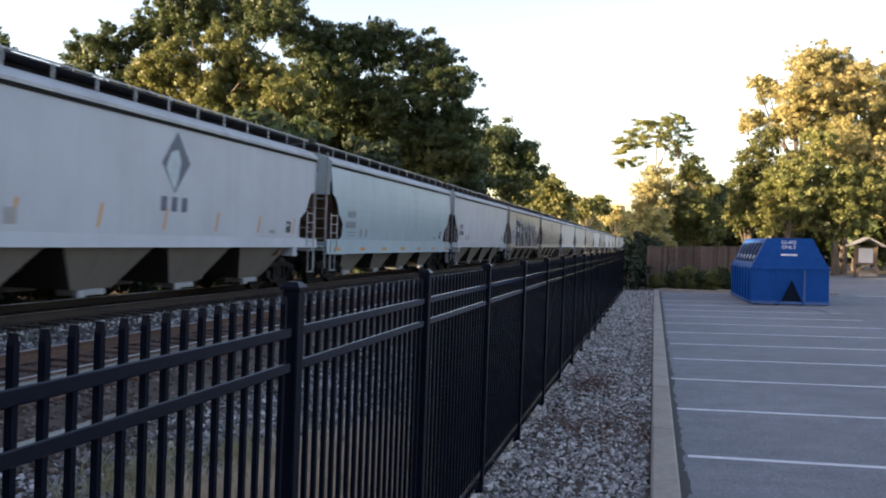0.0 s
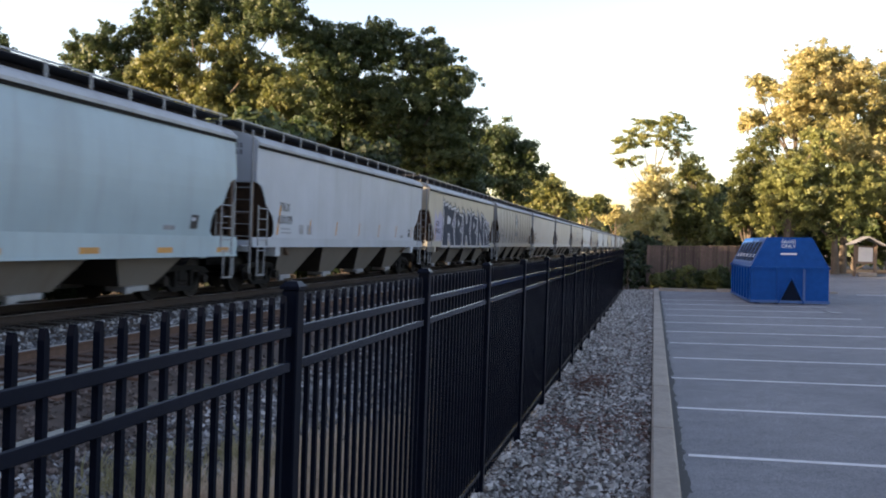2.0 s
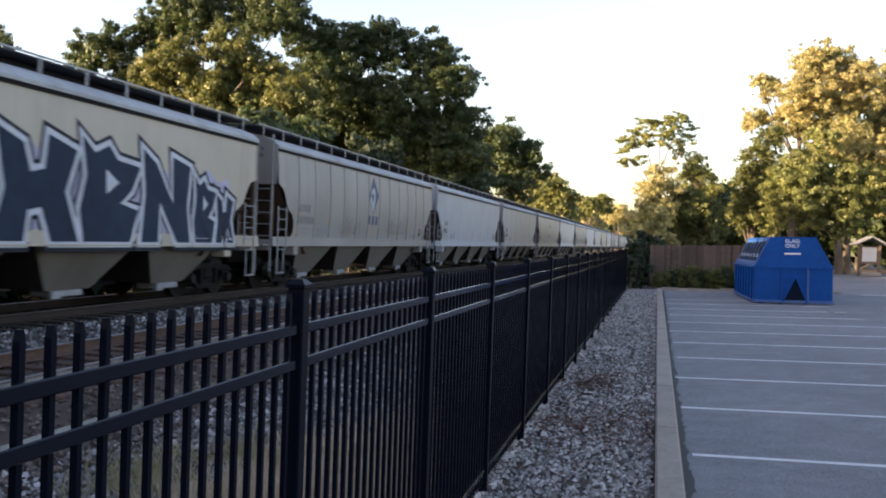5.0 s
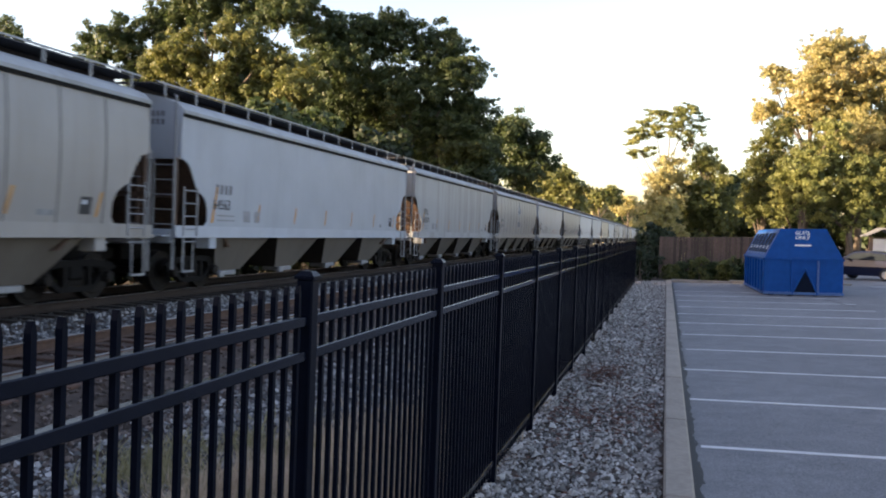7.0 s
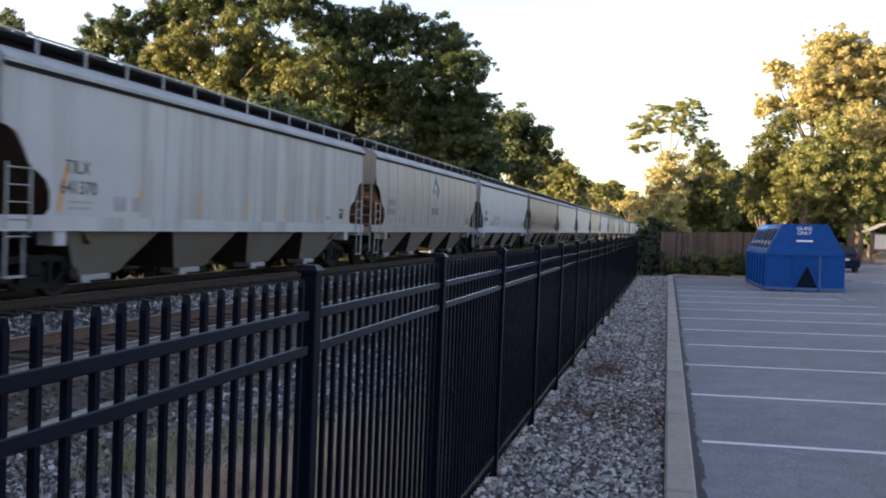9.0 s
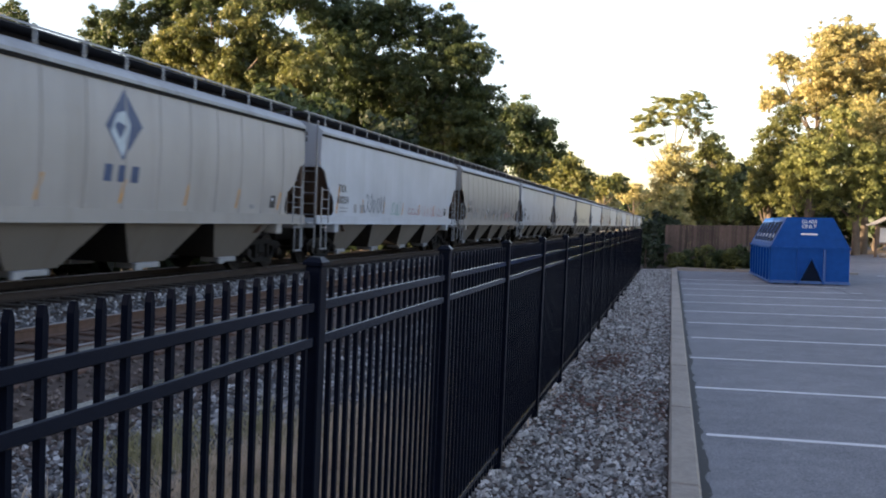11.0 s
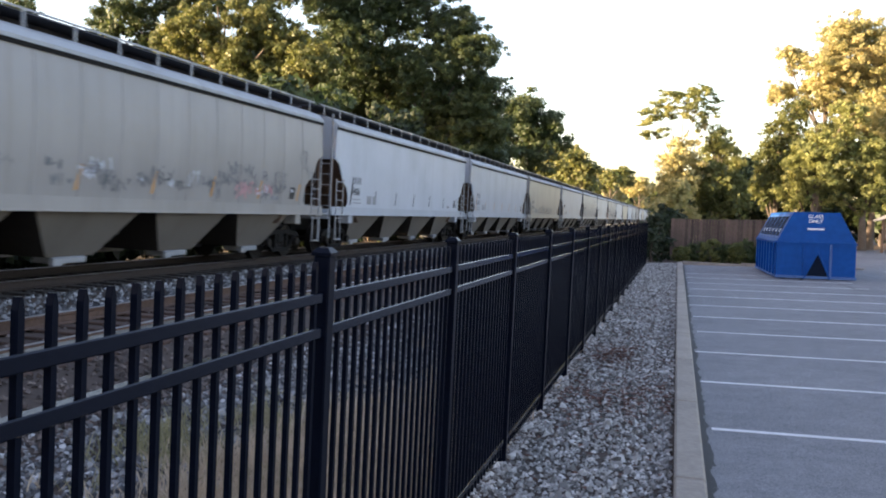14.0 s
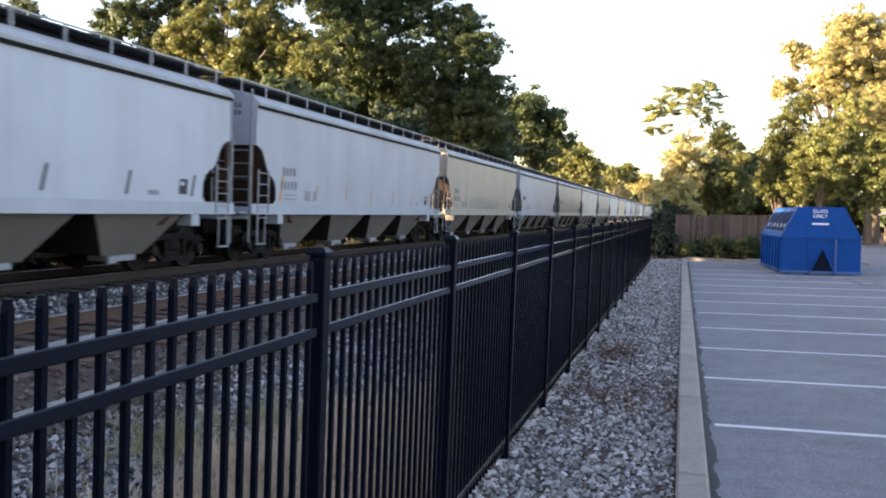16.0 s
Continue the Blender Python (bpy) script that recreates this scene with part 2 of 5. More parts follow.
M["dry_grass"] = leaf_mat("dry_grass_blade", [(0.0, (0.26, 0.20, 0.11)), (0.4, (0.46, 0.355, 0.25)), (1.0, (0.62, 0.49, 0.37))])
M["leaf_green"] = leaf_mat("green_oak_leaf", [(0.0, (0.028, 0.046, 0.016)), (0.5, (0.058, 0.086, 0.028)), (1.0, (0.115, 0.135, 0.042))])
M["leaf_olive"] = leaf_mat("olive_oak_leaf", [(0.0, (0.05, 0.068, 0.018)), (0.5, (0.125, 0.138, 0.036)), (1.0, (0.245, 0.23, 0.066))])
M["leaf_gold"] = leaf_mat("golden_autumn_leaf", [(0.0, (0.17, 0.18, 0.06)), (0.45, (0.36, 0.33, 0.13)), (1.0, (0.58, 0.48, 0.24))])
M["leaf_lime"] = leaf_mat("yellow_green_leaf", [(0.0, (0.09, 0.12, 0.034)), (0.5, (0.22, 0.235, 0.07)), (1.0, (0.38, 0.35, 0.13))])
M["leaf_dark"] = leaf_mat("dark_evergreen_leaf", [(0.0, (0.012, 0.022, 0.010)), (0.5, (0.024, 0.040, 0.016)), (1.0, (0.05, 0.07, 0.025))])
glass, gt, gb = nodes_of("tinted_glass")
gb.inputs["Base Color"].default_value = (0.02, 0.025, 0.03, 1)
gb.inputs["Roughness"].default_value = 0.05
gb.inputs["Specular IOR Level"].default_value = 0.25
M["glass"] = glass
M["auto"].node_tree.nodes["Principled BSDF"].inputs["Specular IOR Level"].default_value = 0.25

# -- mesh helpers --


def mesh_from(name, verts, faces, material, smooth=False):
    me = bpy.data.meshes.new(name)
    me.from_pydata(verts, [], faces)
    me.materials.append(material)
    if smooth:
        me.polygons.foreach_set("use_smooth", [True] * len(me.polygons))
    me.update()
    return me


def part(name, bm, material, parent=None, label="", smooth=False):
    """Link a bmesh (or a ready mesh) as one mesh object under a thing or a part."""
    if isinstance(bm, bmesh.types.BMesh):
        me = bpy.data.meshes.new(name)
        bmesh.ops.recalc_face_normals(bm, faces=bm.faces)
        bm.to_mesh(me)
        bm.free()
        me.materials.append(material)
        if smooth:
            me.polygons.foreach_set("use_smooth", [True] * len(me.polygons))
    else:
        me = bm
    ob = new(name, me)
    if parent:
        ob.parent = parent
    if label:
        ob["label"] = label
    return ob


def box(bm, x0, x1, y0, y1, z0, z1, bevel=0.0):
    m = Matrix.Translation(((x0 + x1) / 2, (y0 + y1) / 2, (z0 + z1) / 2)) @ Matrix.Diagonal((abs(x1 - x0), abs(y1 - y0), abs(z1 - z0), 1))
    made = bmesh.ops.create_cube(bm, size=1, matrix=m)["verts"]
    if bevel:
        edges = list({e for v in made for e in v.link_edges})
        bmesh.ops.bevel(bm, geom=edges, offset=bevel, segments=1, affect="EDGES")
    return bm


def boxes(*dims, bevel=0.0):
    bm = bmesh.new()
    for d in dims:
        box(bm, *d, bevel=bevel)
    return bm


def rod(bm, a, b, r0, r1=None, sides=8):
    """A round or tapered bar from a to b."""
    a, b = Vector(a), Vector(b)
    d = b - a
    m = Matrix.Translation((a + b) / 2) @ d.to_track_quat("Z", "Y").to_matrix().to_4x4()
    bmesh.ops.create_cone(bm, cap_ends=True, segments=sides, radius1=r0, radius2=r0 if r1 is None else r1, depth=d.length, matrix=m)
    return bm


def plate(bm, outline, axis, at, thick):
    """An outline of (u, v) made a plate; axis 'x': u is y and v is z; axis 'y': u is x and v is z."""
    def p(u, v, w):
        return (w, u, v) if axis == "x" else (u, w, v)
    front = [bm.verts.new(p(u, v, at)) for u, v in outline]
    back = [bm.verts.new(p(u, v, at + thick)) for u, v in outline]
    bm.faces.new(front)
    bm.faces.new(back[::-1])
    n = len(outline)
    for i in range(n):
        bm.faces.new((front[i], front[(i + 1) % n], back[(i + 1) % n], back[i]))
    return bm


def thing(name, label, category, group="", at=None, kind=""):
    ob = new(name)
    if at is not None:
        ob.matrix_basis = at
    return tagged(ob, label, category, group, kind)


def lot_z(x):
    return 0.03 * max(0.0, min(x, 22) - 0.5)

# -- ground, tracks, lot --
PROFILE = [(-900, 0.0), (-60, 0.0), (-17, 0.0), (-14.4, 0.30), (-10.3, 0.31), (-9.7, 0.20), (-6.2, 0.20), (-4.6, 0.02), (-2.2, -0.02), (-1.3, 0.0),
           (-0.3, 0.05), (0.045, 0.06), (0.16, -0.03), (0.5, -0.02), (22.0, 0.625), (60, 0.63), (900, 0.63)]


def ground_z(x):
    return float(np.interp(x, [p[0] for p in PROFILE], [p[1] for p in PROFILE]))


rows_y = [-900, -60, 0, 20, 44, 70, 150, 500, 2500]
gv = [(x, y, z) for y in rows_y for x, z in PROFILE]
n = len(PROFILE)
gf = [(j * n + i, j * n + i + 1, (j + 1) * n + i + 1, (j + 1) * n + i) for j in range(len(rows_y) - 1) for i in range(n - 1)]
ground = new("ground", mesh_from("ground", gv, gf, M["soil"]))
tagged(ground, "bare gravelly soil beside the railway tracks", "ground", kind="structure")

bm = bmesh.new()


def sheet(bm, x0, x1, y0, y1, lift, thick):
    lo = [(x0, y0), (x1, y0), (x1, y1), (x0, y1)]
    top = [bm.verts.new((x, y, lot_z(x) + lift)) for x, y in lo]
    bot = [bm.verts.new((x, y, lot_z(x) + lift - thick)) for x, y in lo]
    bm.faces.new(top)
    bm.faces.new(bot[::-1])
    for i in range(4):
        bm.faces.new((top[i], bot[i], bot[(i + 1) % 4], top[(i + 1) % 4]))


sheet(bm, 0.288, 0.5, -40, 43.9, 0.0, 0.05)
sheet(bm, 0.5, 22.0, -40, 43.9, 0.0, 0.05)
sheet(bm, 8.2, 22.0, 43.9, 78, 0.0, 0.05)
lot = part("pavement", bm, M["lot"])
tagged(lot, "worn grey asphalt parking lot with faded stall lines", "parking lot", kind="structure")
for k in range(-5, 11):
    y = 9.415 + 2.731 * k
    x0 = (0.42, 0.38, 0.32, 0.44)[k % 4]
    bm = bmesh.new()
    sheet(bm, x0, 6.1, y - 0.05, y + 0.05, 0.004, 0.004)
    part("stall_line", bm, M["line"], lot, "worn white painted stall line")
bm = bmesh.new()
sheet(bm, 9.0, 16.0, 43.0, 43.25, 0.004, 0.004)
part("lane_line", bm, M["line"], lot)
rnd = random.Random(4)


def crack(points, width):
    bm = bmesh.new()
    for (xa, ya), (xb, yb) in zip(points, points[1:]):
        d = Vector((xb - xa, yb - ya)).normalized()
        s = Vector((-d.y, d.x)) * width * rnd.uniform(0.5, 1)
        bm.faces.new([bm.verts.new((x, y, lot_z(x) + 0.005)) for x, y in ((xa - s.x, ya - s.y), (xb - s.x, yb - s.y), (xb + s.x, yb + s.y), (xa + s.x, ya + s.y))])
    part("crack", bm, M["crack"], lot, "dark tar-filled crack")


crack([(5.5, 33.4), (5.7, 32.2), (5.62, 31.4), (5.85, 30.2)], 0.06)
crack([(2.7, 11.0), (2.78, 11.06), (2.88, 11.04)], 0.05)
crack([(0.305 + 0.05 * rnd.random(), 3.0 + i * .16) for i in range(250)], 0.058)

# kerb in cast lengths, along the gravel strip and round the planting bed
kerb = thing("kerb", "weathered concrete kerb along gravel strip and lot", "kerb", kind="structure")
for i in range(20):
    y0, y1 = -14 + i * 3.0, -14 + i * 3.0 + 2.985
    part("kerb_stone", boxes((0.045, 0.286, y0, min(y1, 43.98), -0.1, 0.15), bevel=0.02), M["kerb"], kerb) if y0 < 43 else None
for i in range(3):
    x0 = 0.275 + i * 2.7
    part("kerb_stone", boxes((x0, x0 + 2.69, 43.93, 44.12, -0.1, 0.16 + lot_z(x0)), bevel=0.02), M["kerb"], kerb)

# tracks
def track(cx, top, y_near, count, label, rail_mat, tie_mat):
    tr = thing("railway_track", label, "track", kind="structure")
    for s in (-1, 1):
        x = cx + s * 0.7525
        prof = [(-0.07, 0), (0.07, 0), (0.07, 0.012), (0.012, 0.03), (0.012, 0.125), (0.036, 0.135), (0.036, 0.165), (-0.036, 0.165), (-0.036, 0.135), (-0.012, 0.125), (-0.012, 0.03), (-0.07, 0.012)]
        bm = plate(bmesh.new(), [(u + x, v + top - 0.17) for u, v in prof], "y", -150, 750)
        rail = part("rail", bm, M[rail_mat], tr, "rusty steel rail")
        part("rail_head", boxes((x - 0.034, x + 0.034, -150, 600, top - 0.006, top), bevel=0.002), M["rail_top"], rail, "polished running surface")
    tie = boxes((-1.3, 1.3, -0.115, 0.115, -0.17, 0.0), bevel=0.012)
    me = bpy.data.meshes.new("tie")
    tie.to_mesh(me)
    tie.free()
    me.materials.append(M[tie_mat])
    r = random.Random(int(-cx * 10))
    for i in range(count):
        ob = part("tie", me, None, tr)
        ob.matrix_basis = pose(cx + r.uniform(-.04, .04), y_near + i * 0.51, top - 0.172 + r.uniform(-.012, .006), 0, 0, r.uniform(-1, 1))
    bm = bmesh.new()
    for i in range(300):
        y = y_near + (count + i) * 0.51
        box(bm, cx - 1.3, cx + 1.3, y - 0.115, y + 0.115, top - 0.34, top - 0.172)
    tagged(part("distant_ties", bm, M[tie_mat], tr), kind="stuff")


RAIL_X, RAIL_Z = -11.83, 0.53
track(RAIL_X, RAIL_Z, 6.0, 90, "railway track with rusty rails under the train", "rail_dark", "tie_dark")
track(-7.65, 0.41, 4.0, 110, "empty railway track with rusty rails and timber ties", "rail", "tie")


def stones(name, spots, material, label, category):
    """Many broken stones joined in one mesh: each a squashed, jittered lump, open where it is bedded. spots: x, y, z, size."""
    r = np.random.RandomState(len(spots) % 1000)
    base = np.array([(1, 0, 0), (.3, .9, .1), (-.8, .6, 0), (-.8, -.6, .1), (.3, -.95, 0), (.35, .15, .95), (-.4, .1, .85), (0, 0, -.6)])
    faces = np.array([(0, 1, 5), (1, 2, 6), (1, 6, 5), (2, 3, 6), (3, 4, 6), (4, 5, 6), (4, 0, 5)])
    k = len(spots)
    spots = np.array(spots)
    v = base[None] * r.uniform(0.7, 1.25, (k, 8, 1)) + r.normal(0, .1, (k, 8, 3))
    a = r.uniform(0, 6.283, k)
    tilt = r.normal(0, .35, k)
    ct, st = np.cos(tilt), np.sin(tilt)
    v = np.stack([v[..., 0], v[..., 1] * ct[:, None] - v[..., 2] * st[:, None], v[..., 1] * st[:, None] + v[..., 2] * ct[:, None]], -1)
    ca, sa = np.cos(a)[:, None], np.sin(a)[:, None]
    v = np.stack([v[..., 0] * ca - v[..., 1] * sa, v[..., 0] * sa + v[..., 1] * ca, v[..., 2]], -1)
    v = v * spots[:, 3][:, None, None] * 0.5 + spots[:, None, :3]
    f = faces[None] + (np.arange(k) * 8)[:, None, None]
    me = mesh_from(name, v.reshape(-1, 3).tolist(), f.reshape(-1, 3).tolist(), material)
    return tagged(new(name, me), label, category, kind="stuff")


rs = np.random.RandomState(3)


def scatter(x0, x1, y0, y1, count, size, power=1.0):
    """Spots that thin out with distance along y."""
    y = y0 + (y1 - y0) * rs.rand(count) ** power
    x = rs.uniform(x0, x1, count)
    s = rs.uniform(0.6, 1.4, count) * size * (1 + 0.012 * (y - y0))
    z = np.array([ground_z(q) for q in x]) + s * 0.12
    return np.stack([x, y, z, s], 1)


stones("gravel", np.concatenate([scatter(-1.75, 0.03, 2.0, 43, 34000, 0.040, 1.8), scatter(-1.75, 0.03, -7.5, 2.0, 7000, 0.044), scatter(-1.75, 0.0, 2.0, 30, 900, 0.07, 1.5), np.array([[-0.42, 7.55, 0.05, 0.13], [-0.40, 7.58, 0.05, 0.13], [-0.44, 7.52, 0.045, 0.12]])]), M["gravel"],
       "pale crushed stone gravel strip between fence and kerb", "gravel")
b1 = scatter(-6.6, -1.7, 2.5, 60, 30000, 0.062, 1.9)
b1 = b1[rs.rand(len(b1)) < np.clip((-b1[:, 0] - 2.0) / 1.2, 0.25, 1)]
b1 = np.concatenate([b1, scatter(-6.5, -1.9, 2.5, 13, 15000, 0.05, 1.3)])
b1 = np.concatenate([b1, scatter(-6.6, -1.9, -7.5, 2.5, 8000, 0.055)])
b1 = b1[(b1[:, 0] > -5.4 + rs.normal(0, .12, len(b1))) | (rs.rand(len(b1)) < 0.22)]
b2 = scatter(-10.4, -9.0, 6, 80, 9000, 0.075, 1.6)
b3 = scatter(-9.0, -6.3, 4, 60, 2600, 0.055, 1.5)
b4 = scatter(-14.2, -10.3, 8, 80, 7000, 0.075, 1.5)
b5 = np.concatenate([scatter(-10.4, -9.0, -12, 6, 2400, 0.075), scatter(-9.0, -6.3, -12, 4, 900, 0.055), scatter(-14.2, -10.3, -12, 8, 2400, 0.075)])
near_track = b1[:, 0] < -4.9 + rs.normal(0, .25, len(b1))
stones("ballast", np.concatenate([b1[near_track], b3]), M["ballast_rusty"], "rust-stained brown ballast round the empty track", "ballast")
stones("ballast", np.concatenate([b1[~near_track], b2]), M["ballast"], "grey crushed stone railway ballast round the tracks", "ballast")

# stones under the train, with the shade there painted into them
stones("ballast", np.concatenate([b4, b5]), M["ballast_dark"], "dark ballast under the train, shade put into its colour", "ballast")

# dead leaves and dry litter on the gravel
lit = np.random.RandomState(8)
lv, lf = [], []
for i in range(1200):
    y = (13.4, 10.2, 20, 12.5)[i % 4] + lit.normal(0, .55 if i % 4 < 2 else 4)
    x = lit.uniform(-1.25, 0.0) if i % 4 else lit.normal(-0.85, .22)
    a, s = lit.uniform(0, 6.28), lit.uniform(.02, .05)
    z = ground_z(x) + lit.uniform(.025, .05)
    c, q = math.cos(a) * s, math.sin(a) * s
    lf.append(tuple(range(len(lv), len(lv) + 4)))
    lv += [(x - c, y - q, z), (x + q * .6, y - c * .6, z + .012), (x + c, y + q, z + .004), (x - q * .6, y + c * .6, z + .015)]
tagged(new("leaf_litter", mesh_from("leaf_litter", lv, lf, M["litter"])), "dry brown leaf litter on the gravel", "leaves", kind="stuff")

# -- metal fence --
FX, BAY, FIRST = -1.363, 2.125, 3.209
fence = thing("metal_fence", "black powder-coated metal picket fence on gravel", "fence")
post_me = bpy.data.meshes.new("post")
bm = boxes((-0.034, 0.034, -0.034, 0.034, -0.2, 1.925), bevel=0.006)
box(bm, -0.041, 0.041, -0.041, 0.041, 1.925, 1.938)
m4 = Matrix.Translation((0, 0, 1.948)) @ Matrix.Rotation(radians(45), 4, "Z")
bmesh.ops.create_cone(bm, cap_ends=True, segments=4, radius1=0.057, radius2=0.03, depth=0.02, matrix=m4)
bm.to_mesh(post_me)
bm.free()
post_me.materials.append(M["fence"])
pick_me = bpy.data.meshes.new("picket")
w = 0.0098
bm = boxes((-w, w, -w, w, 0.10, 1.876))
tip = [bm.verts.new(p) for p in ((-w, -w, 1.876), (w, -w, 1.876), (w, w, 1.876), (-w, w, 1.876), (-w, -0.003, 1.904), (w, -0.003, 1.904), (w, 0.003, 1.904), (-w, 0.003, 1.904))]
for f in ((0, 1, 5, 4), (1, 2, 6, 5), (2, 3, 7, 6), (3, 0, 4, 7), (4, 5, 6, 7)):
    bm.faces.new([tip[i] for i in f])
bm.to_mesh(pick_me)
bm.free()
pick_me.materials.append(M["fence"])
rail_me = bpy.data.meshes.new("rail")
boxes((-0.02, 0.02, 0.034, BAY - 0.034, -0.021, 0.021), bevel=0.004).to_mesh(rail_me)
rail_me.materials.append(M["fence_rail"])
rest = bmesh.new()
LAST = 18
POSTS = {k: FIRST + BAY * k if k < 1 else (5.24, 7.30, 9.41)[k - 1] if k < 4 else 9.41 + 2.12 * (k - 3) for k in range(-4, LAST + 1)}
for k in range(-4, LAST + 1):
    y = POSTS[k]
    part("post", post_me, None, fence).matrix_basis = pose(FX, y, 0, 0, 0, 0)
    if k == LAST:
        break
    bay = POSTS[k + 1] - y
    for z in (0.20, 1.630, 1.765):
        part("rail", rail_me, None, fence).matrix_basis = pose(FX, y, z) @ Matrix.Diagonal((1, bay / BAY, 1, 1))
    count = 20 if bay > 2.1 else 19
    for i in range(count):
        yy = y + bay / 2 - 0.018 + (i - (count - 1) / 2) * 0.104
        if -2 <= k < 13:
            part("picket", pick_me, None, fence).matrix_basis = pose(FX, yy, 0)
        else:
            box(rest, FX - w, FX + w, yy - w, yy + w, 0.10, 1.895)
tagged(part("distant_pickets", rest, M["fence"], fence), kind="stuff")


def blades(name, spots, material, label, height):
    r = np.random.RandomState(5)
    v, f = [], []
    for x, y in spots:
        z = ground_z(x) - 0.02
        for _ in range(16):
            px, py = x + r.normal(0, .07), y + r.normal(0, .07)
            a, h, w = r.uniform(0, 6.28), height * r.uniform(.5, 1.2), r.uniform(.004, .009)
            lx, ly = r.normal(0, .12), r.normal(0, .12)
            c, s = math.cos(a) * w, math.sin(a) * w
            i = len(v)
            v += [(px - c, py - s, z), (px + c, py + s, z), (px + c * .7 + lx * .4, py + s * .7 + ly * .4, z + h * .6), (px - c * .7 + lx * .4, py - s * .7 + ly * .4, z + h * .6), (px + lx, py + ly, z + h)]
            f += [(i, i + 1, i + 2, i + 3), (i + 3, i + 2, i + 4)]
    return tagged(new(name, mesh_from(name, v, f, material)), label, "grass", kind="stuff")


g = [(rs.normal(-2.15, .28), rs.uniform(2.6, 24)) for _ in range(1000)] + [(rs.normal(-1.98, .26), rs.uniform(2.6, 9.5)) for _ in range(500)] + [(rs.normal(-2.9, .35), rs.normal(6.3, 1.3)) for _ in range(420)] + [(rs.normal(-2.1, .28), rs.uniform(-7, 2.6)) for _ in range(350)] + [(rs.uniform(-3.6, -1.6), rs.uniform(2.5, 40)) for _ in range(250)]
g = [q for q in g if q[0] < FX - .12]
gg = [(rs.normal(a, .28), rs.normal(b, .35)) for a, b in ((-4.2, 6.7), (-3.8, 7.8), (-3.3, 7.2), (-2.7, 6.0), (-4.0, 6.2)) for _ in range(20)]
blades("green_grass", gg, M["green_grass"], "patch of green grass by the ballast", 0.22)
blades("dry_grass", g, M["dry_grass"], "tufts of dry grass along the fence foot", 0.24)

# -- freight cars --
HALF, PITCH, SPEED = 1.60, 18.14, 11.75


def bulge(z, amount):
    """How far a rounded side swells between sill and eave."""
    return amount * math.sin(math.pi * min(1, max(0, (z - 1.45) / 2.5)))


def side_sheet(swell):
    """One side of the body with its stepped cut-outs at both ends; grid faces, so that it may swell."""
    bm = bmesh.new()

    def end_y(z):
        return float(np.interp(z, [1.26, 1.5, 1.51, 1.62, 1.9, 2.1, 2.22, 2.32, 2.6, 2.85, 2.95, 4.0], [8.62, 8.62, 7.38, 7.26, 7.26, 7.36, 7.55, 7.76, 7.92, 8.10, 8.40, 8.42]))
    zs = [1.26, 1.50, 1.51, 1.62, 1.9, 2.1, 2.22, 2.32, 2.6, 2.85, 2.95, 3.3, 3.65, 3.95]
    cols = 12
    grid = [[bm.verts.new((HALF - 0.02 + bulge(z, swell), -end_y(z) + 2 * end_y(z) * c / cols, z)) for c in range(cols + 1)] for z in zs]
    for a, b in zip(grid, grid[1:]):
        for c in range(cols):
            bm.faces.new((a[c], a[c + 1], b[c + 1], b[c]))
    out = bmesh.ops.extrude_face_region(bm, geom=bm.faces[:])["geom"]
    for v in out:
        if isinstance(v, bmesh.types.BMVert):
            v.co.x += 0.02
    return bm


def mirrored(bm):
    """Add the same on the other side."""
    geo = bmesh.ops.duplicate(bm, geom=bm.verts[:] + bm.edges[:] + bm.faces[:])["geom"]
    vs = [v for v in geo if isinstance(v, bmesh.types.BMVert)]
    for v in vs:
        v.co.x = -v.co.x
    bmesh.ops.reverse_faces(bm, faces=[f for f in geo if isinstance(f, bmesh.types.BMFace)])
    return bm


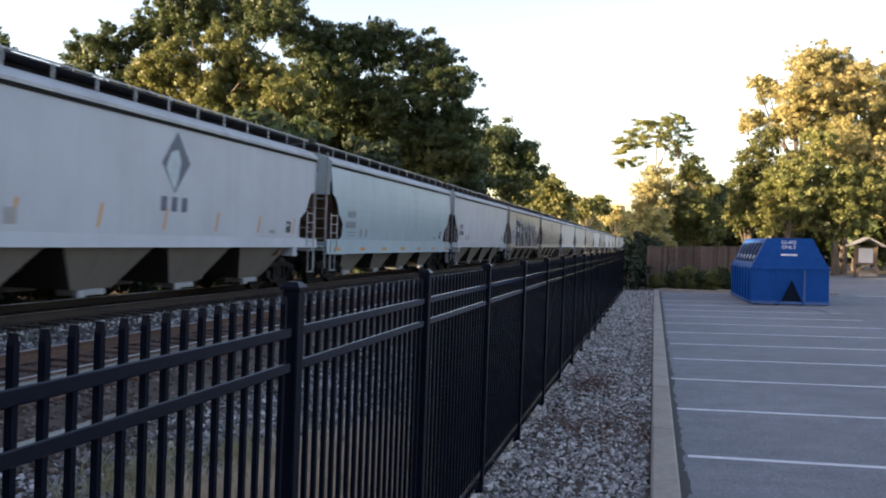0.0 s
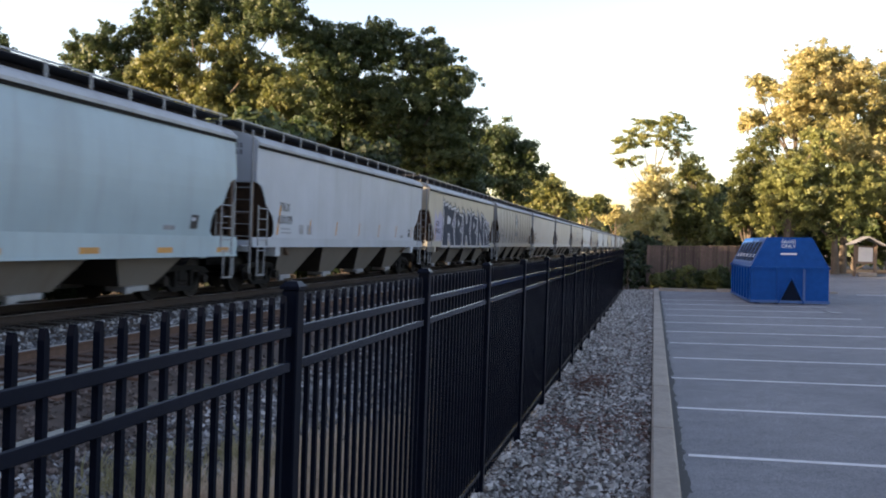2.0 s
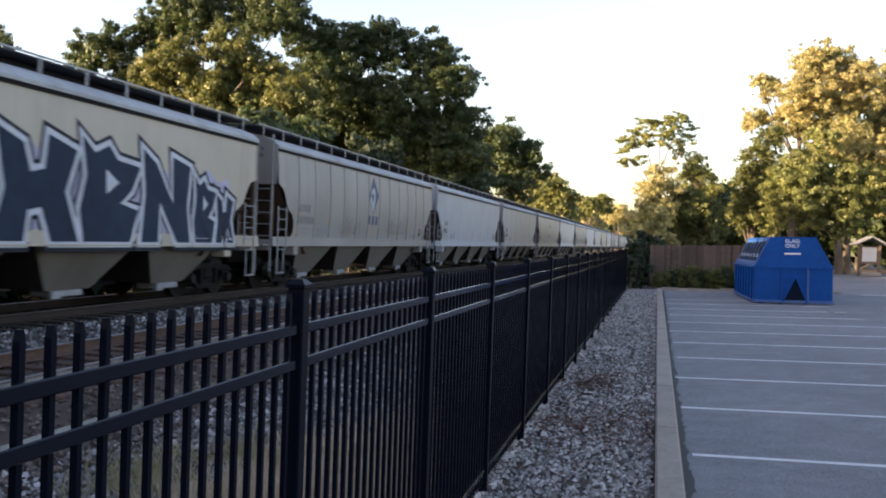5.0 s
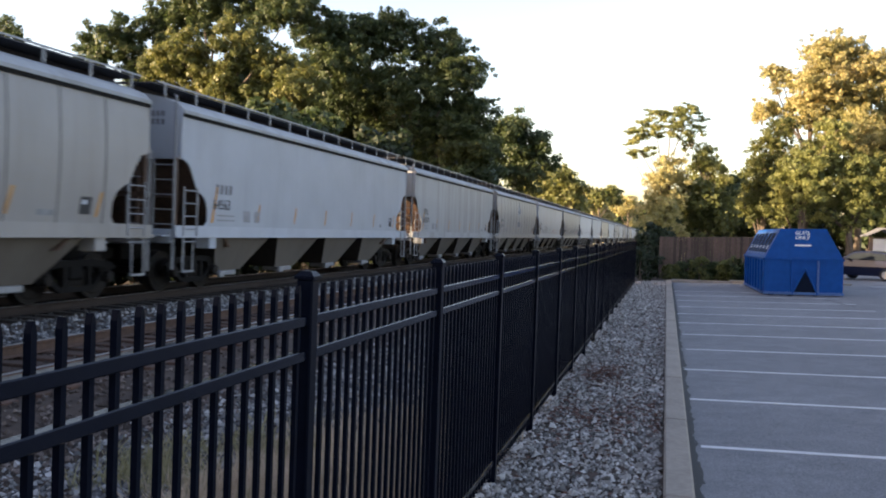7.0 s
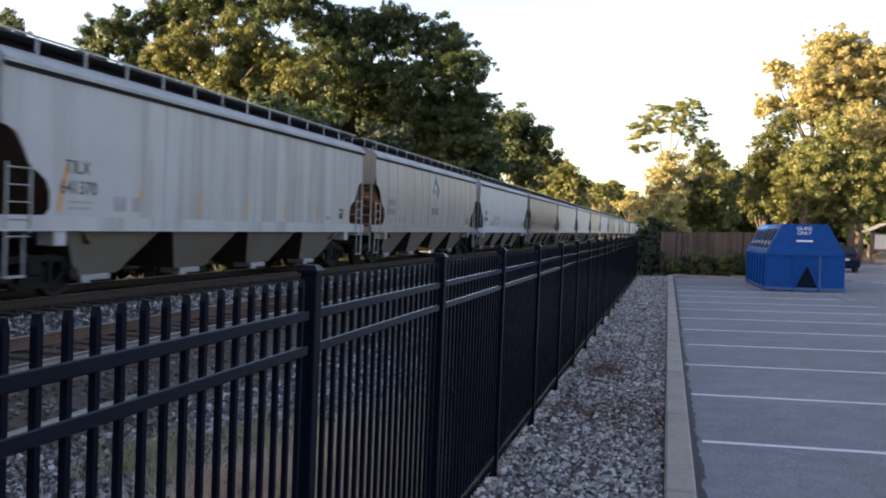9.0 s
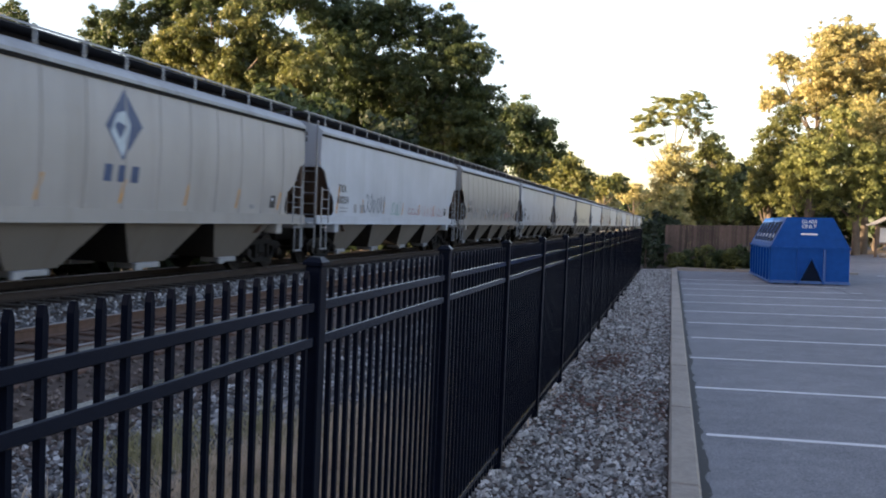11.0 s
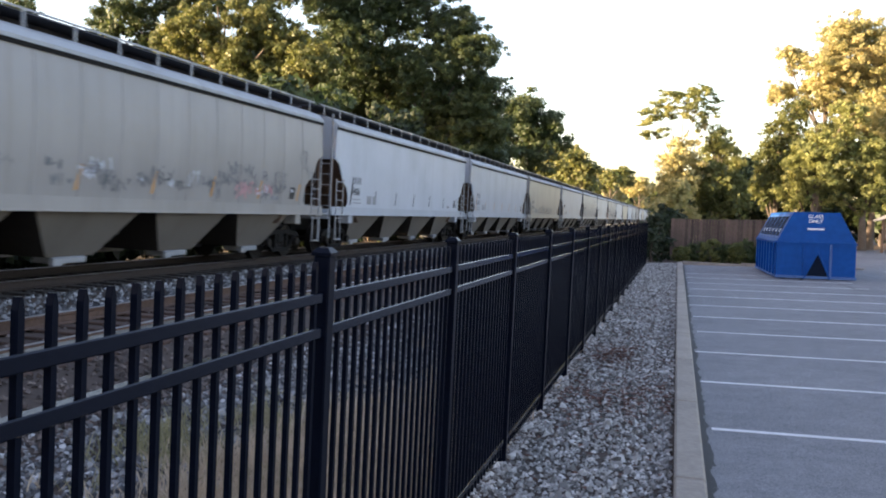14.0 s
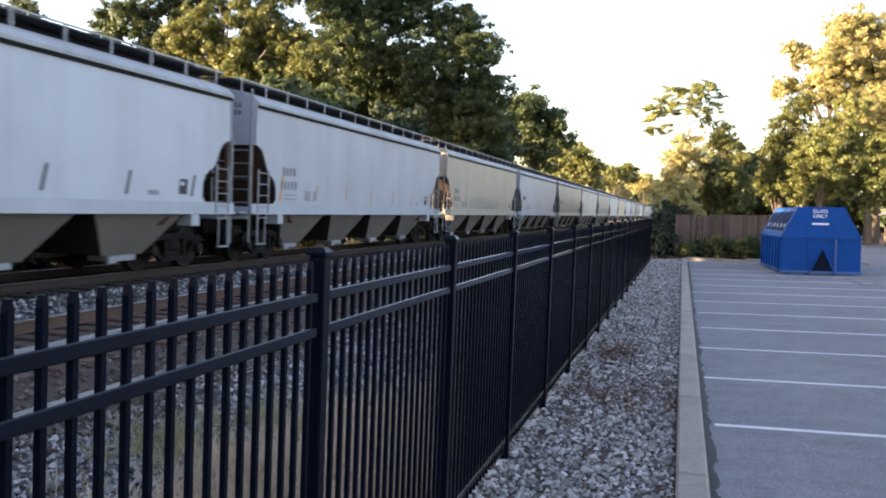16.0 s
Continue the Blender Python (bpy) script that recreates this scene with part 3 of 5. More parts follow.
def hopper_car(paint, label, swell=0.0, ribs=0, low_sill=False):
    """A covered hopper car; its origin is at rail height under its middle, its length along y."""
    car = thing("hopper_car", label, "freight car", "cars of the freight train")
    for s in (1, -1):
        bm = side_sheet(swell)
        if s < 0:
            for v in bm.verts:
                v.co.x = -v.co.x
        part("side_sheet", bm, M[paint], car, smooth=False)
    z0 = 1.02 if low_sill else 1.24
    for s in (1, -1):
        xi, xo = s * (HALF + 0.004), s * (HALF + 0.029)
        bm = plate(bmesh.new(), [(s * (HALF - .12), z0), (s * (HALF + .06), z0), (s * (HALF + .06), z0 + .03), (xo, z0 + .03), (xo, 1.50), (xi, 1.50), (xi, z0 + .03), (s * (HALF - .12), z0 + .03)], "y", -8.62, 17.24)
        part("side_sill", bm, M[paint], car)
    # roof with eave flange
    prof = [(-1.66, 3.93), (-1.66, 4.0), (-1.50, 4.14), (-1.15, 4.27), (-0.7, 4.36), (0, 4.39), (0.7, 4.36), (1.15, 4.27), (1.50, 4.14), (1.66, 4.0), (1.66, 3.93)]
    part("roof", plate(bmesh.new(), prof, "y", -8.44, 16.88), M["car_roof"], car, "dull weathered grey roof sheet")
    # dark strip under each eave flange: the flange's shadow made as a part
    for s in (1, -1):
        bm = plate(bmesh.new(), [(-8.45, 3.86), (8.45, 3.86), (8.45, 3.928), (-8.45, 3.928)], "x", s * (HALF + .004 + bulge(3.88, swell)), s * 0.035)
        part("eave_angle", bm, M["iron"], car, "dark strip painted as the shade below the eave")
    part("hatch_cover", boxes((-0.42, 0.42, -7.9, 7.9, 4.36, 4.60), bevel=0.04), M["grate"], car, "dark hatch covers along the roof")
    # running boards with their outer edge and stanchions
    for s in (1, -1):
        bm, st = bmesh.new(), bmesh.new()
        plate(bm, [(s * 0.55, 4.38), (s * 0.58, 4.38), (s * 0.58, 4.50), (s * 1.16, 4.50), (s * 1.16, 4.53), (s * 0.58, 4.53), (s * 0.58, 4.57), (s * 0.55, 4.57)], "y", -8.75, 17.5)
        part("running_board", bm, M["grate"], car, "dark roof walkway grating")
        box(st, s * 1.165, s * 1.19, -8.78, 8.78, 4.545, 4.58)
        for i in range(14):
            y = -8.45 + i * 1.3
            box(st, s * 1.162, s * 1.187, y - .028, y + .028, 4.22, 4.56)
        part("walkway_edge", st, M["galv"], car, "pale walkway edge with short stanchions")
    for y in (-8.76, 8.76):
        part("cross_walk", boxes((-1.16, 1.16, y - .16, y + .02, 4.50, 4.53)), M["grate"], car)
    # ends: upright sheet above, rusty slope sheet below
    for s in (1, -1):
        bm = plate(bmesh.new(), [(-1.60, 2.95), (1.60, 2.95), (1.64, 3.99), (1.48, 4.135), (1.14, 4.265), (.7, 4.355), (0, 4.385), (-.7, 4.355), (-1.14, 4.265), (-1.48, 4.135), (-1.64, 3.99)], "y", s * 8.43, s * 0.03)
        part("end_sheet", bm, M[paint], car)
        bm = plate(bmesh.new(), [(s * 8.22, 2.95), (s * 8.14, 2.95), (s * 5.9, 1.0), (s * 6.0, 1.0)], "x", -1.5, 3.0)
        part("slope_sheet", bm, M["rust"], car, "rusty brown slope sheet")
        bm = boxes((-1.5, 1.5, s * 8.45, s * 8.62, 1.12, 1.42), (-1.5, 1.5, s * 8.62, s * 8.95, 1.26, 1.29))
        part("end_sill", bm, M[paint], car)
        bm = bmesh.new()
        for x in (-0.55, 0.55):
            box(bm, x - .03, x + .03, s * 8.40, s * 8.47, 1.4, 2.97)
        for x in (-1.5, 1.5):
            box(bm, x - .04, x + .04, s * 8.44, s * 8.52, 1.4, 2.97)
        box(bm, -1.5, 1.5, s * 8.44, s * 8.50, 2.10, 2.17)
        part("end_frame", bm, M["rust"], car)
        for x0 in (1.52, -1.52):
            q = 1 if x0 > 0 else -1
            xl = x0 + q * .12
            ladder = part("side_ladder", rod(bmesh.new(), (xl, s * 8.33, .5), (xl, s * 8.33, 2.35), .022, sides=6), M["galv"], car, "pale painted steel ladder")
            part("stile", rod(bmesh.new(), (xl, s * 7.78, 1.2), (xl, s * 7.78, 2.35), .022, sides=6), M["galv"], ladder)
            for i in range(5):
                part("rung", rod(bmesh.new(), (xl, s * 7.78, 1.15 + .28 * i), (xl, s * 8.33, 1.15 + .28 * i), .015, sides=5), M["galv"], ladder)
            part("step", boxes((xl - .03, xl + .03, s * 7.9, s * 8.36, .48, .52)), M["galv"], ladder)
            part("step_hanger", rod(bmesh.new(), (xl, s * 7.92, .5), (xl, s * 7.92, 1.2), .018, sides=5), M["galv"], ladder)
            tall = part("end_ladder", boxes((x0 + q * .005, x0 + q * .05, s * 8.58, s * 8.62, .55, 4.30 if s < 0 else 3.05)), M["galv"], car, "pale painted steel ladder")
            part("stile", boxes((x0 - q * .49, x0 - q * .455, s * 8.58, s * 8.61, 1.3, 3.05)), M["galv"], tall)
            for i in range(6):
                part("rung", rod(bmesh.new(), (x0 + q * .02, s * 8.60, 1.2 + .32 * i), (x0 - q * .47, s * 8.60, 1.2 + .32 * i), .015, sides=5), M["galv"], tall)
            part("jacking_pad", boxes((q * 1.25, q * (HALF + .02), s * 6.98 - .16, s * 6.98 + .16, .98, 1.26), bevel=.02), M[paint], car)
        bm = boxes((-0.14, 0.14, s * 8.6, s * 8.98, .72, .98), (-0.2, 0.2, s * 8.9, s * 9.06, .68, 1.0), bevel=.03)
        part("coupler", bm, M["iron"], car, "grimy steel coupler")
    part("centre_sill", boxes((-0.3, 0.3, -8.6, 8.6, .72, 1.05)), M["iron"], car)
    # hopper pockets with their outlet gates
    for cy in (-5.2, -1.75, 1.75, 5.2):
        bm = bmesh.new()
        top = [bm.verts.new((x, cy + y, z)) for x, y, z in ((-1.52, -1.52, 1.30), (1.52, -1.52, 1.30), (1.52, 1.52, 1.30), (-1.52, 1.52, 1.30))]
        bot = [bm.verts.new((x, cy + y, z)) for x, y, z in ((-1.05, -.66, .40), (1.05, -.66, .40), (1.05, .66, .40), (-1.05, .66, .40))]
        bm.faces.new(bot)
        bm.faces.new(top)
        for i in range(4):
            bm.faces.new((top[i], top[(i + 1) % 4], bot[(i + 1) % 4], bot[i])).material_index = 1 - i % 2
        pocket = part("hopper_pocket", bm, M["hopper"], car, "pale grimy hopper pocket, shade painted on its end slopes")
        # second slot: painted shade on the slopes that face along the car
        pocket.data.materials.append(M["slope_shade"])
        for s in (1, -1):
            part("outlet_gate", boxes((s * .55, s * 1.08, cy - .42, cy + .42, .27, .396), bevel=.02), M["galv"], pocket, "grey outlet gate")
            part("gate_crank", boxes((s * 1.09, s * 1.2, cy - .62, cy - .36, .24, .40), bevel=.02), M["galv"], pocket)
    if ribs:
        zs = np.linspace(1.5, 3.88, 7)
        for s in (1, -1):
            bm = bmesh.new()
            for za, zb in zip(zs, zs[1:]):
                xa, xb = HALF + bulge(za, swell), HALF + bulge(zb, swell)
                vs = [bm.verts.new(p) for p in ((s * xa, -.03, za), (s * xb, -.03, zb), (s * (xb + .018), 0, zb), (s * (xa + .018), 0, za), (s * xb, .03, zb), (s * xa, .03, za))]
                bm.faces.new(vs[:4])
                bm.faces.new((vs[3], vs[2], vs[4], vs[5]))
            first = part("seam", bm, M["seam" if ribs == 12 else paint], car)
            first.matrix_basis = pose(0, -7.0, 0)
            for i in range(1, ribs):
                part("seam", first.data, None, car).matrix_basis = pose(0, -7.0 + 14.0 * i / (ribs - 1), 0)
    # trucks
    for cy in (-6.98, 6.98):
        truck = part("truck", boxes((-1.12, 1.12, cy - .2, cy + .2, .42, .72), bevel=.04), M["iron"], car, "grimy cast iron truck")
        for s in (1, -1):
            bm = bmesh.new()
            x = s * 1.0
            plate(bm, [(cy - 1.2, .60), (cy - 1.0, .74), (cy - .45, .80), (cy + .45, .80), (cy + 1.0, .74), (cy + 1.2, .60), (cy + .9, .62), (cy + .4, .68), (cy - .4, .68), (cy - .9, .62)], "x", x, s * .13)
            plate(bm, [(cy - .5, .20), (cy + .5, .20), (cy + .44, .31), (cy - .44, .31)], "x", x, s * .12)
            for q in (1, -1):
                plate(bm, [(cy + q * .40, .24), (cy + q * .52, .22), (cy + q * 1.0, .60), (cy + q * .86, .64)], "x", x, s * .11)
                plate(bm, [(cy + q * .30, .30), (cy + q * .40, .30), (cy + q * .40, .70), (cy + q * .30, .70)], "x", x, s * .14)
                plate(bm, [(cy + q * .74, .36), (cy + q * 1.04, .36), (cy + q * 1.1, .62), (cy + q * .70, .62)], "x", x, s * .10)
            part("side_frame", bm, M["iron"], truck)
            bm = bmesh.new()
            for i in range(5):
                rod(bm, (s * 1.02, cy - .26 + .13 * i, .32), (s * 1.02, cy - .26 + .13 * i, .6), .066, sides=6)
            part("spring_set", bm, M["wheel"], truck)
            for w in (-.89, .89):
                part("bearing_cap", rod(bmesh.new(), (s * 1.1, cy + w, .46), (s * 1.22, cy + w, .46), .13, .11, sides=10), M["wheel"], truck)
        for w in (-.89, .89):
            bm = bmesh.new()
            rod(bm, (-.95, cy + w, .458), (.95, cy + w, .458), .08)
            for s in (1, -1):
                rod(bm, (s * .68, cy + w, .458), (s * .82, cy + w, .458), .458, sides=24)
                rod(bm, (s * .66, cy + w, .458), (s * .69, cy + w, .458), .48, sides=24)
                rod(bm, (s * .82, cy + w, .458), (s * .835, cy + w, .458), .36, .34, sides=20)
            part("wheelset", bm, M["wheel"], truck, "worn steel wheels on an axle")
    return car


def decal(bm, pts, lift=0.006, swell=0.0):
    """A painted patch on the near side; pts: (y, z)."""
    bm.faces.new([bm.verts.new((HALF + lift + bulge(z, swell) + (.03 if z < 1.5 else 0), y, z)) for y, z in pts])


def rect(bm, y0, y1, z0, z1, lean=0.0, swell=0.0, lift=0.006):
    decal(bm, [(y0, z0), (y1, z0), (y1 + lean, z1), (y0 + lean, z1)], lift, swell)


def glyph_bars(car, y, z, h, swell, at_end=False):
    """One mark as a plain bar of a letter's size."""
    bm = bmesh.new()
    w = h * .55
    if at_end:
        bm.faces.new([bm.verts.new((v, -8.468, z + q)) for v, q in ((-y, 0), (-y - w, 0), (-y - w, h), (-y, h))])
    else:
        rect(bm, y, y + w, z, z + h, .02, swell)
    part("stencil", bm, M["faded"], car, "black stencilled mark")


def letters(text, size, at, parent, material, label, align="LEFT", thick=0.002):
    """Words or digits in the built-in font as one flat painted mesh."""
    c = bpy.data.curves.new("writing", "FONT")
    c.body, c.size, c.align_x, c.extrude = text, size, align, thick
    tmp = new("writing", c)
    me = bpy.data.meshes.new_from_object(tmp.evaluated_get(bpy.context.evaluated_depsgraph_get()))
    bpy.data.objects.remove(tmp)
    me.materials.clear()
    me.materials.append(material)
    ob = part("lettering", me, None, parent, label)
    ob.matrix_basis = at
    return ob


CODE = {3: ("TILX", "650189"), 4: ("TILX", "641652"), 6: ("", "64563"), 7: ("TILX", "641370"), 9: ("TILX", "650254"), 10: ("", "636121"), 11: ("", "64406")}


def marks(car, seed, swell=0.0, strip="yellow", low=False):
    """Reporting mark and number by the near end, small data rows, placard, reflective strips."""
    r = random.Random(seed)
    y = -6.9
    if seed > 13:
        bm = bmesh.new()
        rect(bm, y, y + .9, 2.28, 2.5, 0, swell)
        part("stencil", bm, M["ink"], car, "black stencilled mark")
    else:
        owner, number = CODE.get(seed, ("", ""))
        for row, z, text, count in (("mark", 2.26, owner, 4), ("number", 1.90, number, 5 + seed % 2)):
            if text:
                letters(text, .34, pose(HALF + .008 + bulge(z + .1, swell), y - (.12 if row == "number" else 0), z, 90, 0, 90), car, M["ink"], "black stencilled " + row)
            else:
                for i in range(count):
                    glyph_bars(car, y - (.12 if row == "number" else 0) + i * .215, z, .22, swell)
        for z, count in ((3.86, 4), (3.68, 5)):
            for i in range(count):
                glyph_bars(car, -1.18 + i * .12, z, .12, swell, True)
    for i in range(2):
        bm = bmesh.new()
        rect(bm, -6.8, -6.8 + r.uniform(.6, .9), 1.74 - i * .11, 1.775 - i * .11, 0, swell)
        part("data_row", bm, M["faint"], car, "faded stencilled data row")
    for y in (-5.5, -4.9, 5.2):
        bm = bmesh.new()
        rect(bm, y, y + r.uniform(.25, .5), 1.62, 1.72 if y > 0 else 1.9, 0, swell)
        part("data_panel", bm, M["faint"], car, "faded stencilled data panel")
    bm = bmesh.new()
    rect(bm, 6.3, 6.62, 1.66, 1.98, .03, swell)
    placard = part("placard", bm, M["ink"], car, "black placard with white rows")
    bm = bmesh.new()
    rect(bm, 6.36, 6.50, 1.84, 1.92, .01, swell, .010)
    part("placard_row", bm, M["chalk"], placard)
    for i in range(7):
        bm = bmesh.new()
        y = -7.05 + i * 2.3
        if low:
            rect(bm, -8 + i * 2.6, -7.4 + i * 2.6, 1.12, 1.24, 0, 0)
        elif i == 0:
            rect(bm, y - .05, y + .06, 1.58, 2.42, .22, swell)
        else:
            rect(bm, y, y + .085, 1.62, 2.08, .13, swell)
        part("reflective_strip", bm, M[strip], car, "faded reflective strip")


def diamond(car, y, ink, swell=0.0):
    """A diamond emblem with a pale leaf shape and three plain blocks under it."""
    bm = bmesh.new()
    decal(bm, [(y - .55, 3.05), (y, 2.42), (y + .62, 3.12), (y + .05, 3.78)], .007, swell)
    for i in range(3):
        rect(bm, y - .56 + i * .42, y - .32 + i * .42, 2.02, 2.34, .03, swell, .007)
    part("emblem", bm, M[ink], car, "diamond emblem over three plain blocks")
    bm = bmesh.new()
    decal(bm, [(y - .40, 2.95), (y - .02, 2.48), (y + .12, 2.75), (y + .22, 3.12), (y + .08, 3.38), (y - .2, 3.3)], .010, swell)
    part("emblem_leaf", bm, M["logo_pale"], car, "pale leaf shape in the emblem")


def stroke(bm, pts, w, swell=0.0, lift=0.008):
    """A painted ribbon of some width along (y, z) points; closed where the last point is the first."""
    p = [Vector(q) for q in pts]
    closed = (p[0] - p[-1]).length < 1e-4
    if closed:
        p = p[:-1]
    n = len(p)
    rows = []
    for i in range(n):
        da = (p[i] - p[i - 1]) if i or closed else (p[1] - p[0])
        db = (p[(i + 1) % n] - p[i]) if i < n - 1 or closed else da
        na, nb = (Vector((-d.y, d.x)).normalized() for d in (da, db))
        m = na + nb
        m = m.normalized() / max(.5, m.normalized().dot(na)) if m.length > .05 else na
        at = lift + (i * .0003 if not closed else 0)
        rows.append([bm.verts.new((HALF + at + bulge(q.y, swell) + (.03 if q.y < 1.5 else 0), q.x, q.y)) for q in (p[i] - m * w / 2, p[i] + m * w / 2)])
    for i in range(n if closed else n - 1):
        a, b = rows[i], rows[(i + 1) % n]
        bm.faces.new((a[0], b[0], b[1], a[1]))


def scribble(car, y0, y1, z0, z1, ink, seed, w=.035, swell=0.0):
    """Unreadable sprayed loops."""
    r = random.Random(seed)
    y = y0
    while y < y1:
        bm = bmesh.new()
        h = (z1 - z0) * r.uniform(.6, 1)
        wd = r.uniform(.2, .42)
        ph = r.uniform(0, 6.28)
        pts = [(y + wd * (.5 + .5 * math.cos(ph + a * .8)) + a * .03, z0 + h * (.5 + .5 * math.sin(ph + a * (.8 + r.random() * .1)))) for a in range(8)]
        stroke(bm, pts, w, swell)
        part("graffiti", bm, M[ink], car, "sprayed scribble that cannot be read")
        y += wd * r.uniform(.8, 1.5)


def tags(car, y0, y1, z0, z1, ink, count, seed, w=.02, swell=0.0):
    """Small faded tags, each a few broken letters that cannot be read."""
    r = random.Random(seed)
    for _ in range(count):
        y, z, h = r.uniform(y0, y1), r.uniform(z0, z1), r.uniform(.16, .36)
        for _ in range(r.randint(2, 5)):
            bm = bmesh.new()
            wd = h * r.uniform(.3, .6)
            pts = [(y + r.uniform(0, wd), z + h * r.uniform(0, 1)) for _ in range(r.randint(3, 6))]
            stroke(bm, pts, w * r.uniform(.7, 1.5), swell)
            y += wd * r.uniform(.9, 1.3)
            part("graffiti", bm, M[ink], car, "small sprayed tag that cannot be read")


def mural(car):
    """Large angular graffiti: slate-blue letters edged in pale lavender, with spiky tops, down over the sill."""
    bm = bmesh.new()
    field = [(-7.2, 1.53), (7.2, 1.53), (7.1, 2.5)]
    for i in range(29):
        field.append((6.9 - i * .5, (2.62 if i % 2 else 2.92) + (.12 if i % 3 else -.05)))
    field.append((-7.2, 2.3))
    decal(bm, field, .004)
    part("graffiti_field", bm, M["lilac"], car, "lilac sprayed field")
    LETTER_R = [(-.06, 0), (.02, .3), (.08, .62), (.04, 1.0), (.2, .9), (.34, .96), (.46, .86), (.6, .94), (.72, .84), (1.0, .88), (.92, .68), (.76, .5), (.9, .42), (1.0, 0), (.64, 0), (.58, .3), (.42, .27), (.38, 0)]
    LETTER_E = [(.05, 0), (0, .3), (.1, .62), (.02, .98), (.22, .84), (.45, .93), (.6, .8), (1.0, .76), (.86, .52), (.66, .38), (.98, .32), (.82, 0)]
    LETTER_H = [(0, 0), (.14, .45), (.04, .96), (.34, .84), (.42, .6), (.58, .64), (.62, .95), (.98, .84), (.84, .45), (1.0, 0), (.66, 0), (.55, .3), (.4, .27), (.34, 0)]
    LETTER_N = [(0, 0), (.08, .5), (.02, .95), (.28, .82), (.62, .42), (.6, .92), (.98, .84), (.92, .4), (.98, 0), (.7, 0), (.36, .42), (.32, 0)]
    HOLE = [(.34, .5), (.38, .72), (.66, .64), (.6, .52)]
    SLIT = [(.42, .46), (.40, .70), (.62, .58)]
    for outline, hole, y, wd, h in ((LETTER_R, HOLE, -5.5, 2.55, 2.15), (LETTER_E, SLIT, -2.85, 1.85, 2.02), (LETTER_H, None, -.95, 2.15, 1.95), (LETTER_E, SLIT, 1.25, 1.9, 1.98), (LETTER_N, None, 3.2, 1.95, 2.0), (LETTER_E, SLIT, 5.3, 1.0, 1.55), (LETTER_H, None, 6.3, .9, 1.2)):
        pts = [(y + u * wd, 1.32 + v * h) for u, v in outline]
        edge, pale, fill = bmesh.new(), bmesh.new(), bmesh.new()
        stroke(edge, pts + pts[:1], .36, 0, .006)
        stroke(pale, pts + pts[:1], .21, 0, .011)
        decal(fill, pts, .017)
        part("graffiti_shadow", edge, M["navy"], car, "navy edge of angular graffiti")
        part("graffiti_outline", pale, M["chalk"], car, "pale lavender outline of angular graffiti")
        part("graffiti_fill", fill, M["slate"], car, "slate-blue angular graffiti letter")
        if hole:
            bm = bmesh.new()
            decal(bm, [(y + u * wd, 1.32 + v * h) for u, v in hole], .021)
            part("graffiti_hole", bm, M["chalk"], car, "pale gap in the graffiti letter")


KIND = {
    "white": lambda: hopper_car("white", "white covered hopper freight car with light grime, on rails"),
    "stained": lambda: hopper_car("white_dirty", "stained off-white covered hopper freight car on rails"),
    "beige": lambda: hopper_car("beige", "grey-beige covered hopper car with curved seams, on rails", swell=0.07, ribs=13),
    "ribbed": lambda: hopper_car("beige", "grey-beige covered hopper car with dark curved seams, on rails", swell=0.07, ribs=12),
    "tan": lambda: hopper_car("tan", "tan covered hopper freight car on rails"),
    "blue": lambda: hopper_car("blue_grey", "pale blue round-sided covered hopper car on rails", swell=0.10, low_sill=True),
}
PROTO = {k: f() for k, f in KIND.items()}
SWELL = {"white": 0, "stained": 0, "beige": .07, "ribbed": .07, "tan": 0, "blue": .10}
ORDER = ["stained", "white", "blue", "white", "tan", "ribbed", "white", "stained", "beige", "white", "beige", "white", "white", "tan", "white", "beige"]
TRAIN = []
used = set()
for k in range(33):
    kind = ORDER[k] if k < len(ORDER) else ("white", "stained", "beige", "white", "tan")[k % 5]
    start = 26.1 + PITCH * (k - 1) - PITCH / 2 - (0.33 if k > 10 else 0.18 if k == 10 else 0)
    car = PROTO[kind] if kind not in used else None
    if car is None:
        src = PROTO[kind]
        made = {}
        for o in (src, *[c for c in src.children_recursive if not c.name.split(".")[0] in ("stencil", "reflective_strip", "emblem", "emblem_leaf", "graffiti", "graffiti_field", "graffiti_shadow", "graffiti_outline", "graffiti_fill", "graffiti_hole")]):
            made[o] = o.copy()
            scene.collection.objects.link(made[o])
            made[o].parent = made.get(o.parent, None)
        car = made[src]
    used.add(kind)
    TRAIN.append((car, kind, start))
